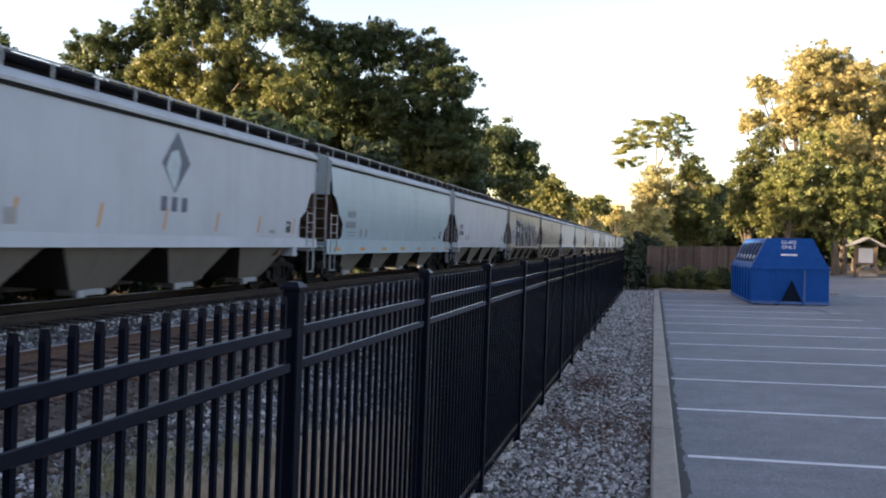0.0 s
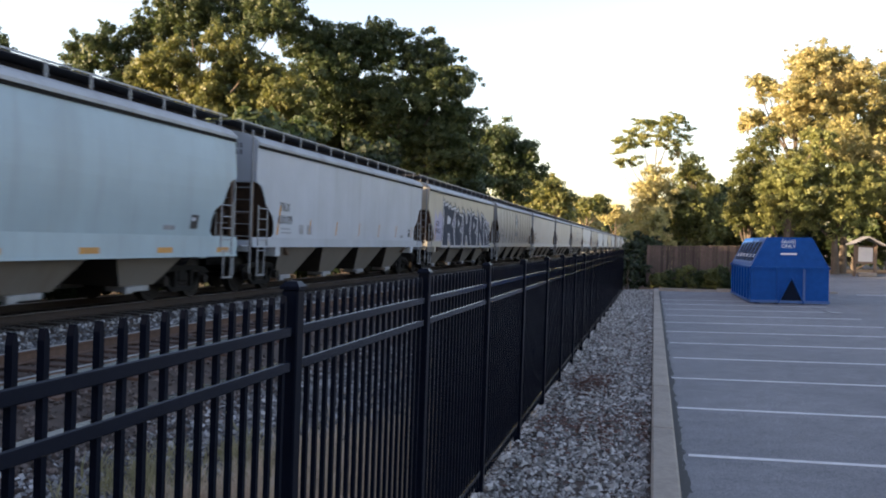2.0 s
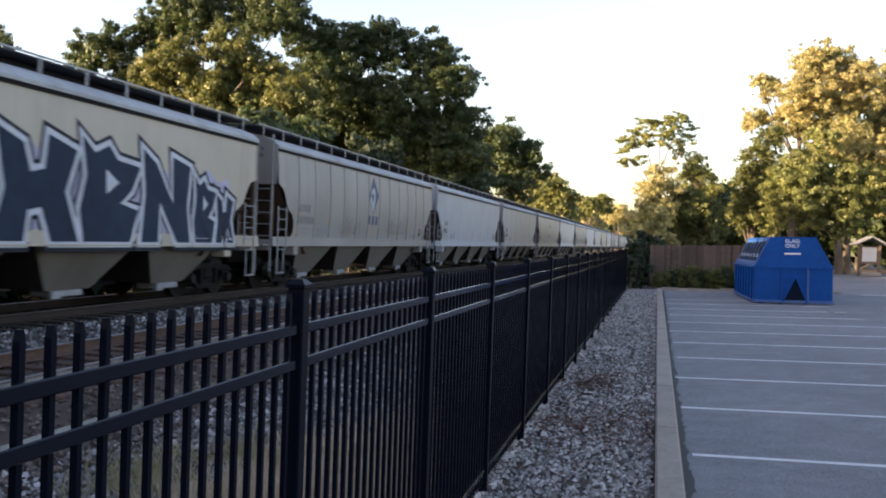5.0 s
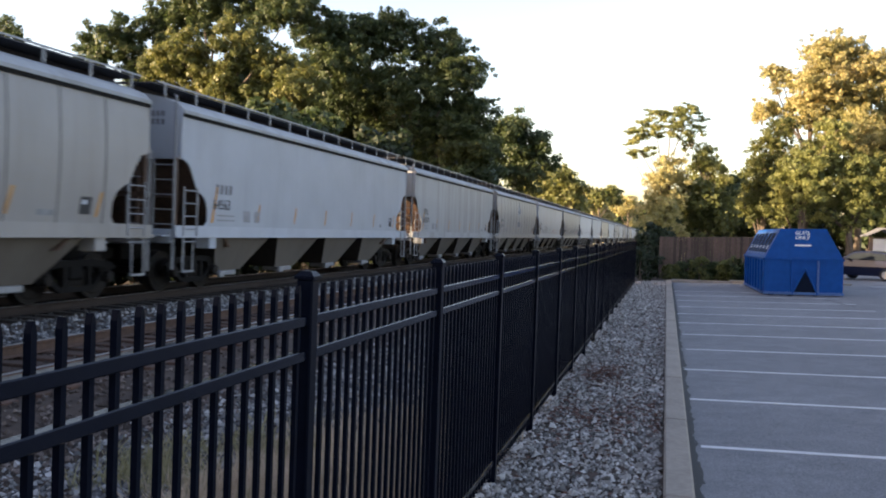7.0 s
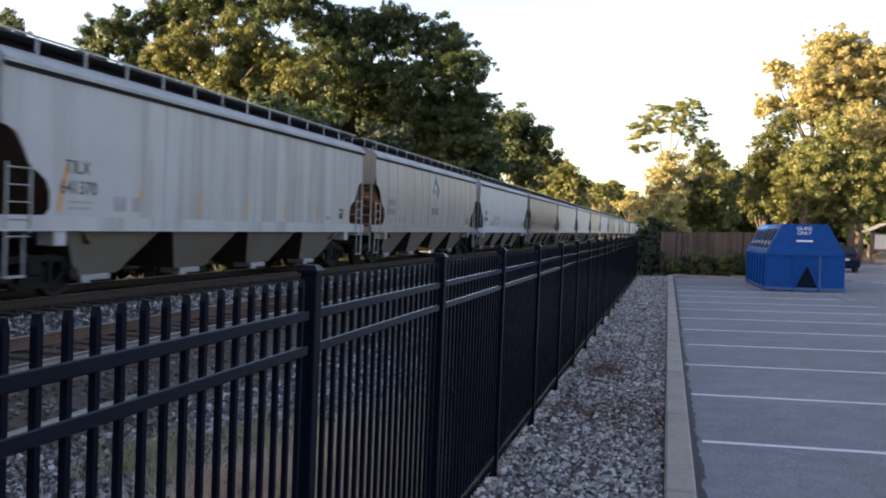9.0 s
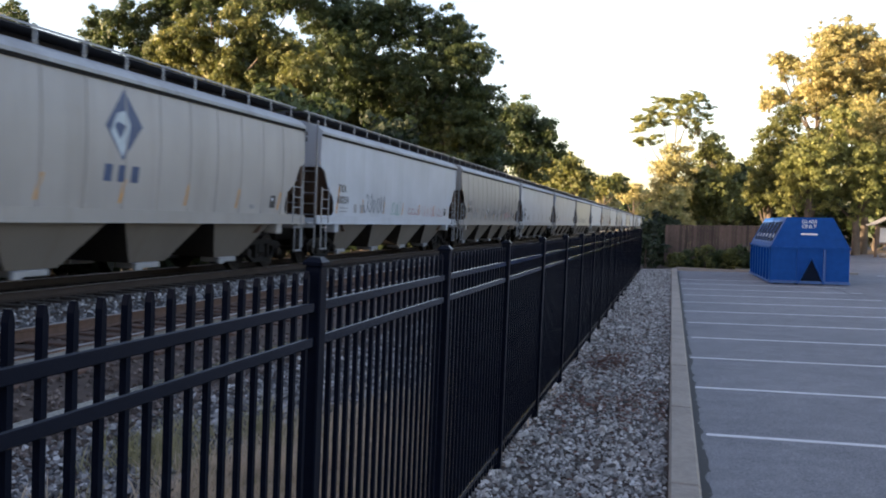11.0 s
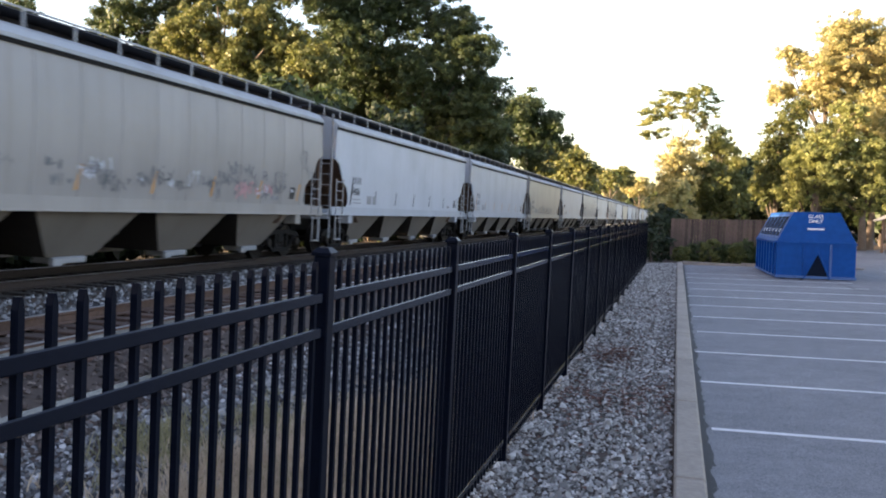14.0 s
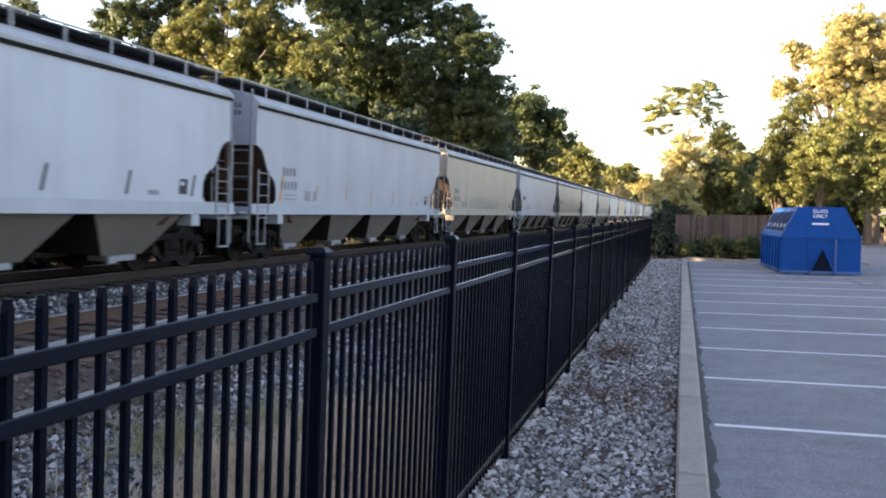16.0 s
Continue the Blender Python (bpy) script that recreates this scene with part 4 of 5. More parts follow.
for k, (car, kind, start) in enumerate(TRAIN):
    sw = SWELL[kind]
    marks(car, k, sw, "ink" if k == 11 else "yellow", kind == "blue")
    if k == 1:
        diamond(car, 0.3, "logo_grey", sw)
    if k in (5, 8):
        diamond(car, -0.1, "logo_blue", sw)
    if k == 4:
        mural(car)
        car["label"] = "tan covered hopper car covered in navy angular graffiti"
    if k == 5:
        scribble(car, -3.5, -1.6, 1.65, 2.2, "faded", 3, .03, sw)
        scribble(car, 1.6, 4.0, 1.7, 2.3, "faded", 5, .03, sw)
    if k == 9:
        scribble(car, -4.6, -2.3, 1.65, 2.35, "faded", 6, .05, sw)
        scribble(car, -1.6, -.4, 1.6, 2.2, "teal", 7, .05, sw)
        scribble(car, .6, 2.2, 1.65, 2.0, "pink", 8, .04, sw)
        scribble(car, 2.6, 6.2, 1.6, 2.1, "pink", 9, .03, sw)
    if k == 10:
        tags(car, -6.6, -4.0, 1.6, 2.3, "faded", 7, 11, .022, sw)
        tags(car, -3.6, 1.6, 1.56, 2.0, "faded", 15, 10, .03, sw)
        tags(car, 1.6, 6.4, 1.56, 2.2, "faded", 22, 12, .035, sw)
        tags(car, 6.6, 7.3, 2.2, 2.9, "faded", 4, 15, .02, sw)
        tags(car, 2.6, 5.2, 1.55, 1.85, "pink", 6, 13, .06, sw)
        tags(car, -2.6, 4.5, 1.7, 2.1, "chalk", 7, 14, .035, sw)
    if k > 11 and k % 4 == 1:
        scribble(car, -4, 3, 1.6, 2.2, "faded", k, .04, sw)

# -- blue recycling container --
BIN = pose(3.64, 35.35, lot_z(3.9) - .03, 0, -1.2, 1.2)
recycler = thing("recycling_container", "large blue steel glass-recycling container on the lot", "container", at=BIN)
W, D, B0 = 2.80, 6.9, 0.07
part("body", boxes((0, W, 0, D, B0, 1.42), bevel=0.02), M["bin"], recycler)
bm = bmesh.new()
lo = [bm.verts.new(p) for p in ((0.0, 0.0, 1.424), (W, 0.0, 1.424), (W, D, 1.424), (0.0, D, 1.424))]
hi = [bm.verts.new(p) for p in ((0.58, 0.10, 2.56), (W - .60, 0.10, 2.56), (W - .60, D - .1, 2.56), (0.58, D - .1, 2.56))]
bm.faces.new(hi)
bm.faces.new(lo[::-1])
for i in range(4):
    bm.faces.new((lo[i], lo[(i + 1) % 4], hi[(i + 1) % 4], hi[i]))
hood = part("hood", bm, M["bin"], recycler)
part("rim", boxes((-.04, W + .04, -.04, .02, 1.36, 1.44), (-.04, .02, -.04, D, 1.36, 1.44), (W - .02, W + .04, -.04, D, 1.36, 1.44)), M["bin"], recycler)
part("bottom_rail", boxes((-.03, W + .03, -.03, .05, B0, B0 + .1), (-.03, .05, 0, D, B0, B0 + .1)), M["bin_frame"], recycler)
for x in (.98, 1.92):
    part("rib", boxes((x - .035, x + .035, -.06, 0, B0 + .1, 1.36), bevel=.01), M["bin_frame"] if x > 1.5 else M["bin"], recycler)
for i in range(7):
    y = .5 + i * .93
    part("rib", boxes((-.06, 0, y - .035, y + .035, B0 + .1, 1.36), bevel=.01), M["bin"], recycler)
part("hook_recess", plate(bmesh.new(), [(1.0, B0 + .02), (1.92, B0 + .02), (1.47, 1.02)], "y", -.012, .01), M["bin_dark"], recycler, "dark triangular hook recess")
bm = bmesh.new()
for a, b in (((1.0, B0), (1.47, 1.05)), ((1.92, B0), (1.47, 1.05))):
    rod(bm, (a[0], -.03, a[1]), (b[0], -.03, b[1]), .03, sides=6)
part("recess_frame", bm, M["bin"], recycler)
for x in (.3, W - .3):
    for y in (.35, D - .5):
        bm = rod(bmesh.new(), (x - .1, y, .09), (x + .1, y, .09), .09, sides=14)
        part("roller", bm, M["iron"], recycler, "steel ground roller")
part("skid", boxes((.9, 1.0, -.02, D, .0, B0), (W - 1.0, W - .9, -.02, D, .0, B0)), M["iron"], recycler)
# sloping openings on the side of the hood
for i in range(6):
    y0 = .35 + i * 1.02

    def on(u, v, out):
        n = Vector((-1.136, 0, .58)).normalized()
        p = Vector((0.0, 0, 1.424)).lerp(Vector((0.58, 0, 2.56)), v) + n * out
        return (p.x, y0 + u, p.z)
    for name, mat, u0, u1, v0, v1, out in (("opening_frame", "bin_frame", 0, .86, .12, .90, .012), ("opening", "bin_dark", .07, .79, .18, .84, .02), ("flap_tag", "white_paint", .25, .42, .30, .42, .03)):
        bm = bmesh.new()
        f = bm.faces.new([bm.verts.new(on(u, v, out)) for u, v in ((u0, v0), (u1, v0), (u1, v1), (u0, v1))])
        bm2 = bmesh.ops.extrude_face_region(bm, geom=[f])["geom"]
        n = Vector((-1.136, 0, .58)).normalized()
        for v in bm2:
            if isinstance(v, bmesh.types.BMVert):
                v.co -= n * .03
        part(name, bm, M[mat], hood)


tilt = 90 - math.degrees(math.atan2(.10, 1.136))
letters("GLASS", .19, pose(1.36, .083 - .015, 2.34, tilt), recycler, M["white_paint"], "white painted words", "CENTER", 0.004)
letters("ONLY", .19, pose(1.36, .065 - .015, 2.16, tilt), recycler, M["white_paint"], "white painted words", "CENTER", 0.004)
part("sticker", boxes((1.08, 1.66, .043 - .012, .06, 1.90, 1.96)), M["white_paint"], recycler, "white label strip")

# -- wooden fence behind the planting bed --
wood = thing("wooden_fence", "weathered brown board fence behind the planting bed", "fence")
r = random.Random(2)
for i in range(46):
    x = -.35 + i * .142
    h = 2.18 + .0045 * i + r.uniform(-.02, .02)
    part("board", boxes((x, x + .129, 47.0 + r.uniform(-.008, .008), 47.025, .05, h)), M["board"], wood)
for z in (.6, 1.9):
    part("stringer", boxes((-.35, 6.2, 47.03, 47.07, z, z + .09)), M["board"], wood)
for i in range(4):
    part("fence_post", boxes((-.3 + i * 2.1, -.2 + i * 2.1, 47.07, 47.17, 0, 2.2)), M["board"], wood)

# -- notice kiosk --
kiosk = thing("notice_kiosk", "roofed timber notice kiosk at the edge of the lot", "kiosk", at=pose(15.3, 71, lot_z(15.3) - .02, 0, 0, 4))
for x in (-.72, .72):
    part("post", boxes((x - .09, x + .09, -.09, .09, 0, 2.5), bevel=.01), M["post"], kiosk)
part("notice_board", boxes((-.63, .63, -.05, .05, .95, 2.3)), M["post"], kiosk)
part("notice", boxes((-.50, .50, -.062, -.054, 1.12, 2.18)), M["poster"], kiosk, "pale notice sheet")
bm = bmesh.new()
plate(bm, [(-1.25, 2.38), (-1.2, 2.32), (0, 2.92), (1.2, 2.32), (1.25, 2.38), (0, 3.02)], "y", -.8, 1.6)
part("roof", bm, M["shingle"], kiosk, "grey shingled gable roof")
part("planter", boxes((-.55, .75, -.5, -.2, 0, .34), bevel=.08), M["kerb"], kiosk, "pale stone at the foot")

# -- passing car --
auto = thing("hatchback_car", "dark blue hatchback car driving across the lot", "car")
sec = [(-2.1, .38), (-2.15, .72), (-2.05, 1.0), (-1.75, 1.05), (-1.35, 1.46), (-.3, 1.54), (.55, 1.46), (1.25, 1.02), (1.95, .88), (2.13, .68), (2.12, .34), (1.7, .24), (-1.7, .24)]
bm = bmesh.new()
loops = []
for x, k in ((-.86, .0), (-.80, 1), (.80, 1), (.86, .0)):
    loops.append([bm.verts.new((x * (1 - .22 * max(0, z - .95) / .6), y * (1 if k else .985), z if k else min(z, z * .97 + .02))) for y, z in sec])
for a, b in zip(loops, loops[1:]):
    for i in range(len(sec)):
        bm.faces.new((a[i], a[(i + 1) % len(sec)], b[(i + 1) % len(sec)], b[i]))
bm.faces.new(loops[0])
bm.faces.new(loops[-1][::-1])
part("body", bm, M["auto"], auto)
for s in (1, -1):
    bm = plate(bmesh.new(), [(-1.5, 1.06), (-1.2, 1.38), (-.35, 1.44), (.45, 1.38), (.95, 1.06)], "x", s * .79, s * .04)
    part("side_window", bm, M["glass"], auto)
    part("tail_lamp", boxes((s * .58, s * .80, -2.13, -2.05, .84, 1.04), bevel=.02), M["lamp_red"], auto, "red tail lamp")
    part("door_mirror", boxes((s * .84, s * 1.0, .62, .72, 1.0, 1.12), bevel=.03), M["auto"], auto)
    for y in (-1.3, 1.32):
        bm = rod(bmesh.new(), (s * .68, y, .32), (s * .88, y, .32), .32, sides=22)
        wheel = part("wheel", bm, M["tyre"], auto)
        part("rim", rod(bmesh.new(), (s * .87, y, .32), (s * .892, y, .32), .21, .19, sides=12), M["alloy"], wheel, "silver alloy rim")
bm = bmesh.new()
bm.faces.new([bm.verts.new(p) for p in ((-.62, -1.80, 1.08), (.62, -1.80, 1.08), (.54, -1.42, 1.43), (-.54, -1.42, 1.43))])
part("rear_window", bm, M["glass"], auto)
bm = bmesh.new()
bm.faces.new([bm.verts.new(p) for p in ((-.66, 1.27, 1.06), (.66, 1.27, 1.06), (.58, .62, 1.46), (-.58, .62, 1.46))])
part("windscreen", bm, M["glass"], auto)
part("number_plate", boxes((-.26, .26, -2.165, -2.14, .70, .82)), M["poster"], auto, "plain pale plate")

# -- trees --


def leaf_cloud(rg, c, r, size, cover, flat):
    """Triangular leaves in round clumps: centres (k, 3), radii (k,); cover: how often the leaves hide a clump's disc."""
    per = np.maximum(4, (cover * math.pi * r ** 2 / (.84 * size ** 2)).astype(int))
    at = np.repeat(np.arange(len(c)), per)
    m = len(at)
    d = rg.normal(size=(m, 3))
    d /= np.linalg.norm(d, axis=1, keepdims=True)
    p = c[at] + d * (r[at] * rg.rand(m) ** .5)[:, None] * np.array([1, 1, flat])
    nrm = d + rg.normal(0, .6, (m, 3)) + np.array([0, 0, .45])
    nrm /= np.linalg.norm(nrm, axis=1, keepdims=True)
    u = np.cross(nrm, rg.normal(size=(m, 3)))
    u /= np.linalg.norm(u, axis=1, keepdims=True)
    w = np.cross(nrm, u)
    s = size * rg.uniform(.6, 1.35, (m, 1))
    return np.stack([p - u * s, p + u * s * .6 + w * s * .7, p + u * s * .6 - w * s * .7], 1).reshape(-1, 3)


def tree(x, y, h, rad, leaf, label, seed, base=.28, size=.15, lobes=9, trunk=.35, name="tree", flat=.75, shape=None, clump=.8, inner=.7, cover=1.7):
    """Trunk with limbs, boughs at shape (x, y, z, radius; grown from h and rad where none are given), each bough a gathering of small leafy clumps with gaps."""
    rg = np.random.RandomState(seed)
    t = thing(name, label, "tree" if name == "tree" else "bush", at=pose(x, y, ground_z(x) - .05))
    if shape is None:
        cz0, shape = h * base, []
        for i in range(lobes):
            a = 6.283 * i / lobes * 2.4 + rg.uniform(-.4, .4)
            f = (i + .5) / lobes
            rr = rad * (.62 * math.sin(math.pi * min(.97, .18 + f * .78)) + .05) * rg.uniform(.75, 1.15)
            shape.append((math.cos(a) * rr, math.sin(a) * rr, cz0 + (h - cz0) * (.10 + .74 * f), rad * rg.uniform(.36, .52)))
        shape.append((0, 0, h - rad * .42, rad * .42))
    lob = np.array(shape)
    h = float((lob[:, 2] + lob[:, 3] * .5).max())
    cs, rs_ = [], []
    for bx, by, bz, br in shape:
        k = max(7, int(4.6 * (br / clump) ** 2))
        d = rg.normal(size=(k, 3)) + np.array([0, 0, .25])
        d /= np.linalg.norm(d, axis=1, keepdims=True)
        reach = br * np.where(rg.rand(k) < .14, rg.uniform(.98, 1.22, k), rg.uniform(.45, .98, k))
        cs.append(np.array([bx, by, bz]) + d * reach[:, None] * np.array([1, 1, .6 + .4 * flat]))
        rs_.append(np.minimum(clump * rg.uniform(.45, 1.15, k), br * .55) * np.where(reach > br * .98, .6, 1))
    c, r = np.concatenate(cs), np.concatenate(rs_)
    c[:, 2] = np.maximum(c[:, 2], .15 + r * .5)
    v = leaf_cloud(rg, c, r, size, cover, flat)
    if inner:
        v = np.concatenate([v, leaf_cloud(rg, lob[:, :3], lob[:, 3] * .72, size * 1.9, inner * 2.2, flat)])
    v[:, 2] = np.maximum(v[:, 2], .03)
    part("crown", mesh_from("crown", v.tolist(), np.arange(len(v)).reshape(-1, 3).tolist(), M[leaf]), None, t)
    bm = bmesh.new()
    bend = [Vector((0, 0, 0))]
    for i in range(1, 6):
        bend.append(Vector((rg.normal(0, .006 * h), rg.normal(0, .006 * h), h * .80 * i / 5)))
    for i, (a, b) in enumerate(zip(bend, bend[1:])):
        rod(bm, a, b, trunk * (1 - .16 * i), trunk * (1 - .16 * (i + 1)), 9)
    for l in shape:
        a = bend[max(0, min(4, int(5.5 * l[2] / h) - 1))]
        e = Vector(l[:3])
        mid = a.lerp(e, .5) + Vector((0, 0, -.03 * h))
        rod(bm, a, mid, trunk * .38, trunk * .24, 6)
        rod(bm, mid, e, trunk * .24, trunk * .08, 5)
    for q in c[:: max(1, len(c) // 40)]:
        l = lob[int(np.argmin(((lob[:, :3] - q) ** 2).sum(1)))]
        rod(bm, Vector(l[:3]), Vector(q), trunk * .10, trunk * .03, 4)
    part("trunk", bm, M["bark"], t)
    return t


OAK = "tall oak tree with dense green leaves beside the tracks"
tree(-41.9, 75, 0, 0, "leaf_green", OAK, 200, clump=.75, size=.14, cover=1.9,
     shape=[(-9.9, -1.4, 18.9, 3.0), (-13.0, 0.0, 18.1, 1.8), (-5.3, 1.7, 20.7, 3.6), (-0.9, -0.9, 22.7, 3.7), (4.0, 0.9, 22.8, 3.7), (8.6, -1.6, 21.4, 3.4), (11.4, 0.0, 18.8, 2.7), (-7.6, 1.2, 16.2, 2.6), (12.6, -0.7, 16.5, 2.9)])
tree(-35.3, 66, 0, 0, "leaf_olive", "oak tree with yellowing sunlit leaves beside the tracks", 284, clump=.7, size=.135, cover=1.8,
     shape=[(-3.8, -1.2, 15.6, 2.6), (1.1, 0.0, 16.7, 2.9), (3.9, 1.3, 14.6, 2.7), (-0.8, -0.6, 13.5, 2.7), (-6.1, 0.5, 14.7, 2.1), (6.2, -1.2, 12.8, 2.6), (2.3, 0.0, 11.6, 2.9), (-2.9, 1.2, 11.9, 2.5)])
tree(-23.4, 79, 0, 0, "leaf_green", OAK, 200, clump=.75, size=.14, cover=1.9,
     shape=[(-5.3, -1.5, 19.6, 3.2), (-1.9, 0.0, 20.1, 3.0), (1.7, 1.5, 18.4, 3.3), (4.5, -0.7, 15.8, 3.0), (5.8, 0.6, 13.0, 2.3), (0.2, -1.9, 14.3, 4.0), (-4.8, 0.0, 14.6, 4.1), (-9.3, 1.8, 12.1, 3.7), (3.9, -0.8, 10.4, 3.5), (-1.5, 0.9, 9.3, 3.6), (6.6, -1.1, 9.4, 2.3)])
tree(-18.6, 112, 0, 0, "leaf_green", "dark green oak tree further along the tracks", 229, clump=1.3, size=.22,
     shape=[(-1.3, -1.3, 15.2, 2.8), (0.6, 0.0, 13.0, 3.2), (-1.9, 1.4, 11.3, 3.0), (2.4, -0.5, 13.5, 2.0), (3.4, 0.4, 11.4, 1.6), (-0.0, -1.3, 9.5, 2.8), (-3.1, 0.0, 13.9, 2.8)])
tree(-16.6, 150, 0, 0, "leaf_olive", "distant olive tree along the railway line", 229, clump=1.5, size=.28,
     shape=[(-0.7, -1.1, 11.6, 2.5), (1.9, 0.0, 10.3, 2.2), (-1.8, 1.2, 9.3, 2.7), (0.6, -0.6, 8.4, 2.5)])
tree(-16.0, 215, 0, 0, "leaf_olive", "distant olive tree along the railway line", 250, clump=1.8, size=.4,
     shape=[(-0.4, -1.2, 11.0, 2.6), (3.2, 0.0, 11.4, 2.7), (-2.8, 1.1, 9.6, 2.3)])
tree(-10.2, 240, 0, 0, "leaf_gold", "distant golden tree along the railway line", 247, clump=1.8, size=.4,
     shape=[(-0.4, -1.4, 11.3, 2.9), (2.9, 0.0, 9.9, 2.5), (-2.5, 1.2, 9.1, 2.5)])
tree(-63.8, 75, 0, 0, "leaf_green", OAK, 211, clump=.55, size=.13, cover=.9, inner=.2,
     shape=[(0, 0, 19.8, 1.1), (-1.6, .5, 21.0, 1.4), (1.0, -.3, 18.6, 0.9), (-3.0, 0, 19.6, 1.7)])
for i, (x, y, hh, rr) in enumerate([(-43, 86, 21, 8), (-31, 88, 18.5, 8), (-24, 92, 16, 6.5), (-37, 92, 20, 8), (-51, 84, 17, 6)]):
    tree(x, y, hh, rr, "leaf_green", OAK, 20 + i, base=.12, size=.2, lobes=22, trunk=.4, clump=1.1)
MID = [(-21, 160, 15, 6), (-24, 185, 17, 7), (-22, 250, 15, 7), (-22, 290, 16, 8), (-24, 335, 19, 8), (-21, 385, 18, 9), (-22, 440, 20, 10), (-14, 500, 19, 12), (-1, 520, 17, 12), (12, 510, 16, 12), (26, 480, 17, 12)]
for i, (x, y, hh, rr) in enumerate(MID):
    tree(x, y, hh, rr, ("leaf_green", "leaf_olive", "leaf_gold")[i % 3 if i > 1 else 1], "distant leafy tree along the railway line", 60 + i, base=.10, size=.3 + .001 * y, lobes=16, trunk=.4, clump=.8 + .004 * y)
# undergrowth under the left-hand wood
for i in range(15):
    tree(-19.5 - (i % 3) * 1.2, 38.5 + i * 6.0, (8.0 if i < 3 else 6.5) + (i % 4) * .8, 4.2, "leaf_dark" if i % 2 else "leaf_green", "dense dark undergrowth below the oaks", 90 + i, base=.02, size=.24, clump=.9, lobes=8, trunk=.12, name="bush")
# hedge added to stop the low sun and darken the view under the train
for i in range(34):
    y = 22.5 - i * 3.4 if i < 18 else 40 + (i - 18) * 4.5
    tree(-17.6 - (i % 2) * .8, y, 4.0 + (i % 4) * .5, 2.5, "leaf_dark", "dark hedge bush added beyond the tracks to block sun", 180 + i, base=.0, size=.24, clump=.9, lobes=8, trunk=.08, name="bush")
# low bushes added to keep sunlight off the ground beneath the cars
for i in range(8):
    tree(-17.0, 19.0 + i * 2.2, 2.7, 1.7, "leaf_dark", "low dark bush added beyond the tracks to block sun", 230 + i, base=.0, size=.16, clump=.6, lobes=7, trunk=.04, name="bush")
# unseen wood added to the left of and behind the camera, to shade the lot
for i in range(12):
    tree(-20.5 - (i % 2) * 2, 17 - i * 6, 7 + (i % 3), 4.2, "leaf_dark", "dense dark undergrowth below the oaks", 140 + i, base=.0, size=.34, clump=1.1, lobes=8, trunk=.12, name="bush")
for i, (x, y) in enumerate([(-27.5, 15.0), (-30, 5), (-26, 2), (-29, -9), (-27, -21), (-30, -34), (-40, -1), (-42, -12), (-41, -26), (-27, -48)]):
    tree(x, y, 19 + i % 3, 7.0, "leaf_green", OAK, 120 + i, base=.05, size=.36, clump=1.3, lobes=12, trunk=.4)

# trees behind the board fence and at the back of the lot
tree(-0.1, 70, 0, 0, "leaf_lime", "slender tree with a flat umbrella-like crown", 243, flat=.45, trunk=.13, inner=0, clump=.42, size=.085, cover=.95,
     shape=[(0.1, -0.6, 11.2, 1.1), (1.3, 0.0, 11.8, 1.1), (2.1, 0.4, 11.0, 0.8), (-1.2, -0.3, 11.2, 1.1), (-2.1, 0.2, 10.4, 1.0), (-2.7, -0.4, 9.8, 0.8), (-2.8, 0.0, 8.4, 0.7), (-1.6, 0.3, 8.8, 0.7), (0.7, -0.2, 10.3, 1.0), (-0.9, 0.2, 10.2, 0.8), (2.1, -0.3, 10.2, 0.6)])
tree(0.0, 67, 0, 0, "leaf_gold", "golden autumn tree behind the board fence", 248, clump=.42, size=.09, cover=1.2, inner=.3, trunk=.2,
     shape=[(-0.7, -0.5, 6.2, 1.3), (-0.2, 0.0, 4.6, 1.5), (0.1, 0.5, 7.3, 1.2), (0.6, 0.3, 5.8, 1.4), (-0.8, -0.6, 3.7, 1.5)])
tree(3.0, 73, 0, 0, "leaf_lime", "olive green tree behind the board fence", 223, clump=.42, size=.09, cover=1.2, inner=.3, trunk=.2,
     shape=[(-0.3, -0.5, 8.8, 1.1), (0.4, 0.0, 7.9, 1.0), (-0.7, 0.6, 7.6, 1.3), (1.4, -0.2, 6.8, 0.7), (0.5, 0.3, 6.4, 1.1), (-1.4, -0.4, 9.5, 0.7)])
tree(2.9, 69, 0, 0, "leaf_olive", "dark green bush behind the board fence", 205, clump=.7, size=.13, trunk=.2, name="bush",
     shape=[(-0.4, -0.8, 5.3, 1.7), (0.8, 0.0, 4.3, 1.4), (-0.9, 0.7, 3.8, 1.6), (0.5, -0.4, 3.2, 1.6)])
tree(11.4, 80, 0, 0, "leaf_gold", "tall golden autumn tree at the back of the lot", 250, clump=.46, size=.10, cover=1.15, inner=.3,
     shape=[(0.3, -0.8, 17.6, 1.7), (1.6, 0.0, 18.1, 2.0), (3.2, 1.1, 17.6, 2.4), (1.2, -0.6, 15.5, 2.6), (3.4, 0.6, 15.0, 2.8), (-0.4, -1.0, 14.9, 2.2), (0.5, 0.0, 13.2, 2.3), (2.8, 1.3, 12.3, 2.9), (-1.2, -0.4, 12.7, 1.7), (-2.4, 0.3, 15.7, 1.4), (-3.4, -0.4, 16.1, 1.0), (-3.7, 0.0, 13.2, 1.1), (-4.1, 0.4, 12.4, 0.8), (-2.9, -0.2, 13.1, 0.8), (5.1, 0.6, 16.0, 2.8)])
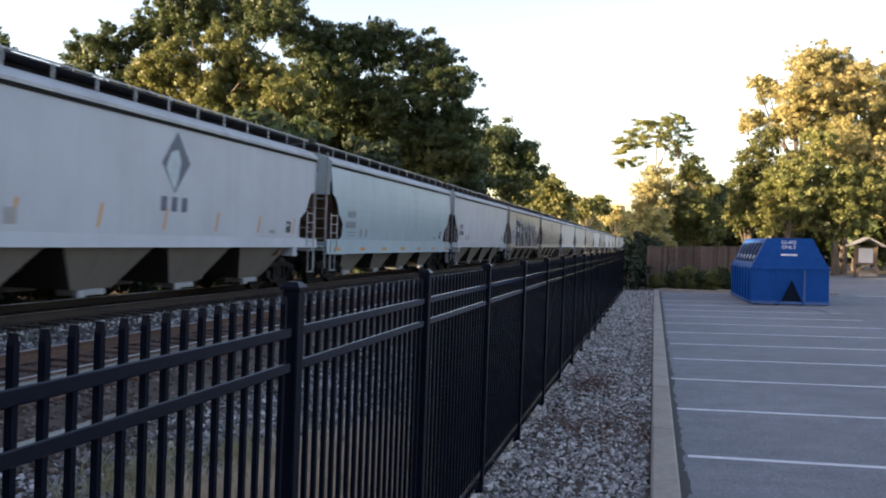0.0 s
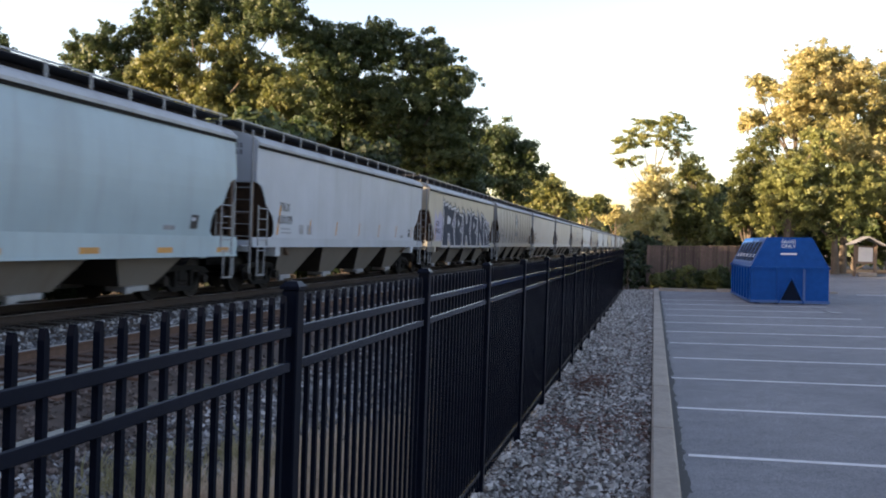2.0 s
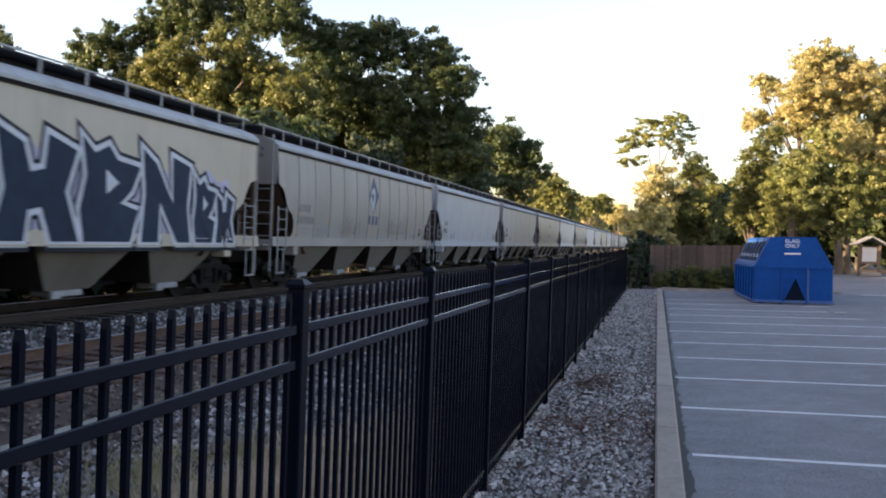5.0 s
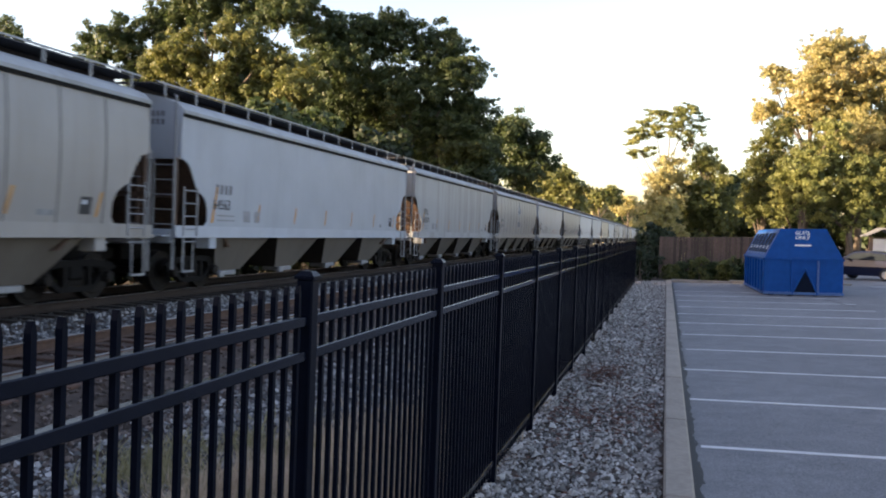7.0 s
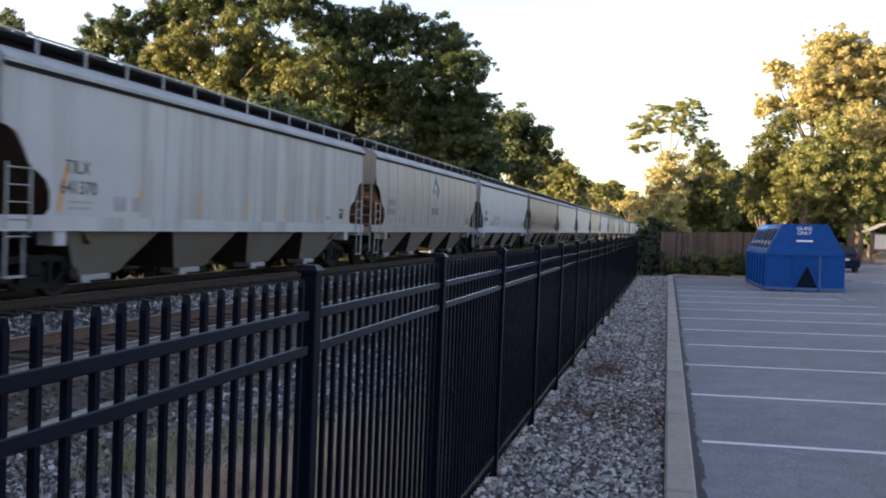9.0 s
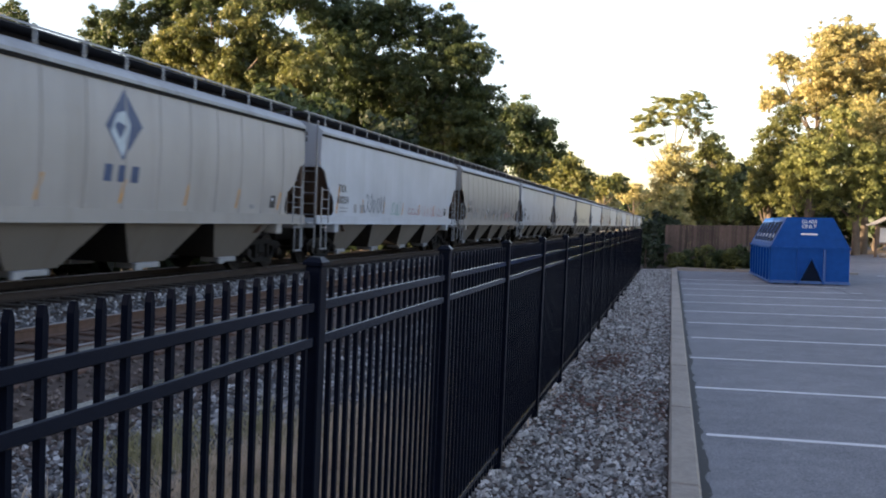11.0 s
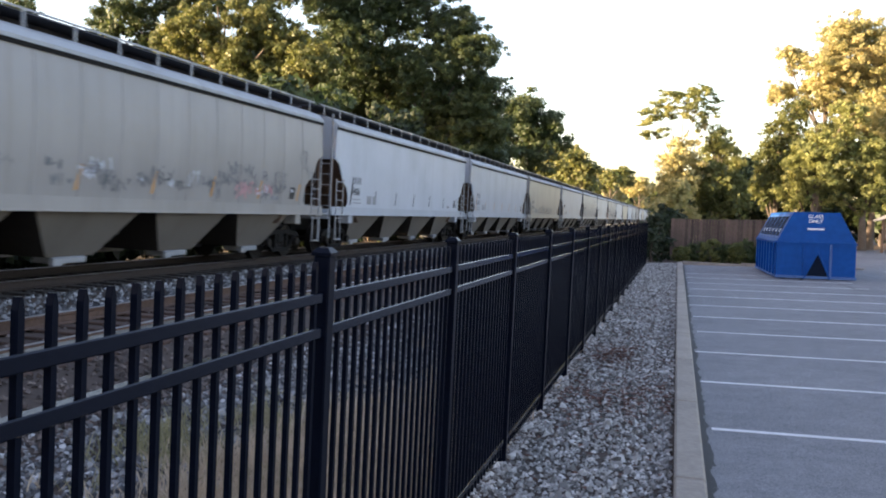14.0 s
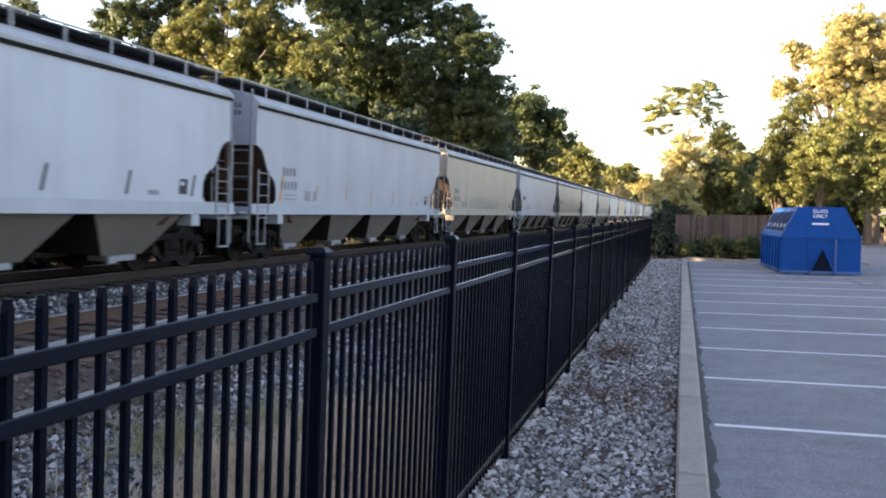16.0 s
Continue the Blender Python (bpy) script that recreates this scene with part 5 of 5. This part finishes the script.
tree(7.6, 77, 0, 0, "leaf_olive", "dark olive tree at the back of the lot", 246, clump=.46, size=.10, cover=1.15, inner=.3,
     shape=[(0.9, -0.7, 10.8, 1.6), (0.2, 0.0, 9.3, 1.7), (-0.5, 0.7, 7.7, 1.6), (1.0, -0.5, 7.3, 1.9), (-0.7, 0.3, 6.2, 1.3), (-1.1, -0.7, 4.9, 1.6), (0.2, 0.0, 4.7, 1.9)])
tree(10.2, 74, 0, 0, "leaf_lime", "broad yellow-green tree at the back of the lot", 230, clump=.46, size=.10, cover=1.15, inner=.3,
     shape=[(-0.4, -0.9, 8.0, 1.9), (-1.1, 0.0, 6.2, 1.9), (0.8, 0.8, 8.6, 1.8), (0.2, -0.5, 5.8, 2.2), (-1.4, 0.4, 4.6, 1.6), (1.9, -0.7, 10.5, 1.4)])
tree(15.1, 78, 0, 0, "leaf_gold", "brownish golden tree at the back of the lot", 200, clump=.46, size=.10, cover=1.15, inner=.3,
     shape=[(-1.9, -1.0, 10.0, 2.2), (-0.1, 0.0, 9.9, 2.4), (0.2, 0.8, 11.6, 1.8), (1.9, -0.6, 9.4, 2.6)])
tree(14.1, 75.5, 0, 0, "leaf_lime", "shaded olive tree at the back of the lot", 219, clump=.46, size=.10, cover=1.15, inner=.3,
     shape=[(-1.1, -1.1, 7.0, 2.4), (0.6, 0.0, 7.0, 2.6), (-2.3, 0.9, 5.3, 2.0), (0.1, -0.5, 4.9, 2.3), (2.7, 0.6, 6.6, 2.6)])
tree(-.1, 62, 5.0, 1.7, "leaf_gold", "golden bush behind the board fence", 34, base=.02, size=.12, lobes=7, trunk=.1, name="bush", clump=.5)
tree(22, 84, 19.5, 6.8, "leaf_gold", "tall golden autumn tree at the back of the lot", 37, base=.12, size=.16, lobes=15, trunk=.4, clump=1.0)
for i in range(7):
    tree(2 + i * 4.2, 92 + (i % 2) * 5, 8 + i % 3, 4.2, "leaf_green", "green tree in the far hedge", 50 + i, base=.02, size=.3, clump=1.1, lobes=8, trunk=.2)
for i, (x, y, h, rr) in enumerate([(-.95, 45.2, 2.5, .85), (-.75, 48.6, 3.0, 1.1), (-.2, 50.5, 2.8, 1.1), (-1.2, 43.6, 1.7, .6)]):
    tree(x, y, h, rr, "leaf_dark", "dark evergreen shrub at the end of the metal fence", 70 + i, base=.0, size=.09, clump=.3, lobes=8, trunk=.05, name="shrub")
for i in range(11):
    tree(.35 + i * .42, 45.2 + (i % 3) * .55, .95 + .14 * (i % 4), .58, "leaf_green" if i % 3 else "leaf_olive", "low green shrub in the planting bed", 80 + i, base=.0, size=.05, clump=.18, lobes=6, trunk=.02, name="shrub")


def motions():
    """The train rolls towards and past the camera at a steady speed; the car crosses, turns away and leaves."""
    for car, _, start in TRAIN:
        walk(car, [(t, pose(RAIL_X, start - SPEED * t, RAIL_Z)) for t in (0.0, 8.0, 16.0)])
    rows = [(0, 34, 48.6, 88), (4.5, 19.6, 49.2, 86), (6.3, 11.7, 49.8, 74), (7.1, 10.3, 50.6, 46), (7.5, 9.95, 51.3, 25), (8.0, 9.72, 52.6, 8), (9.0, 9.5, 55.6, 4), (11.0, 9.2, 62.5, 3), (13.0, 9.0, 68.5, 2), (16.0, 8.9, 72.0, 1)]
    walk(auto, [(t, pose(x, y, lot_z(x), 0, 0, h)) for t, x, y, h in rows])


motions()
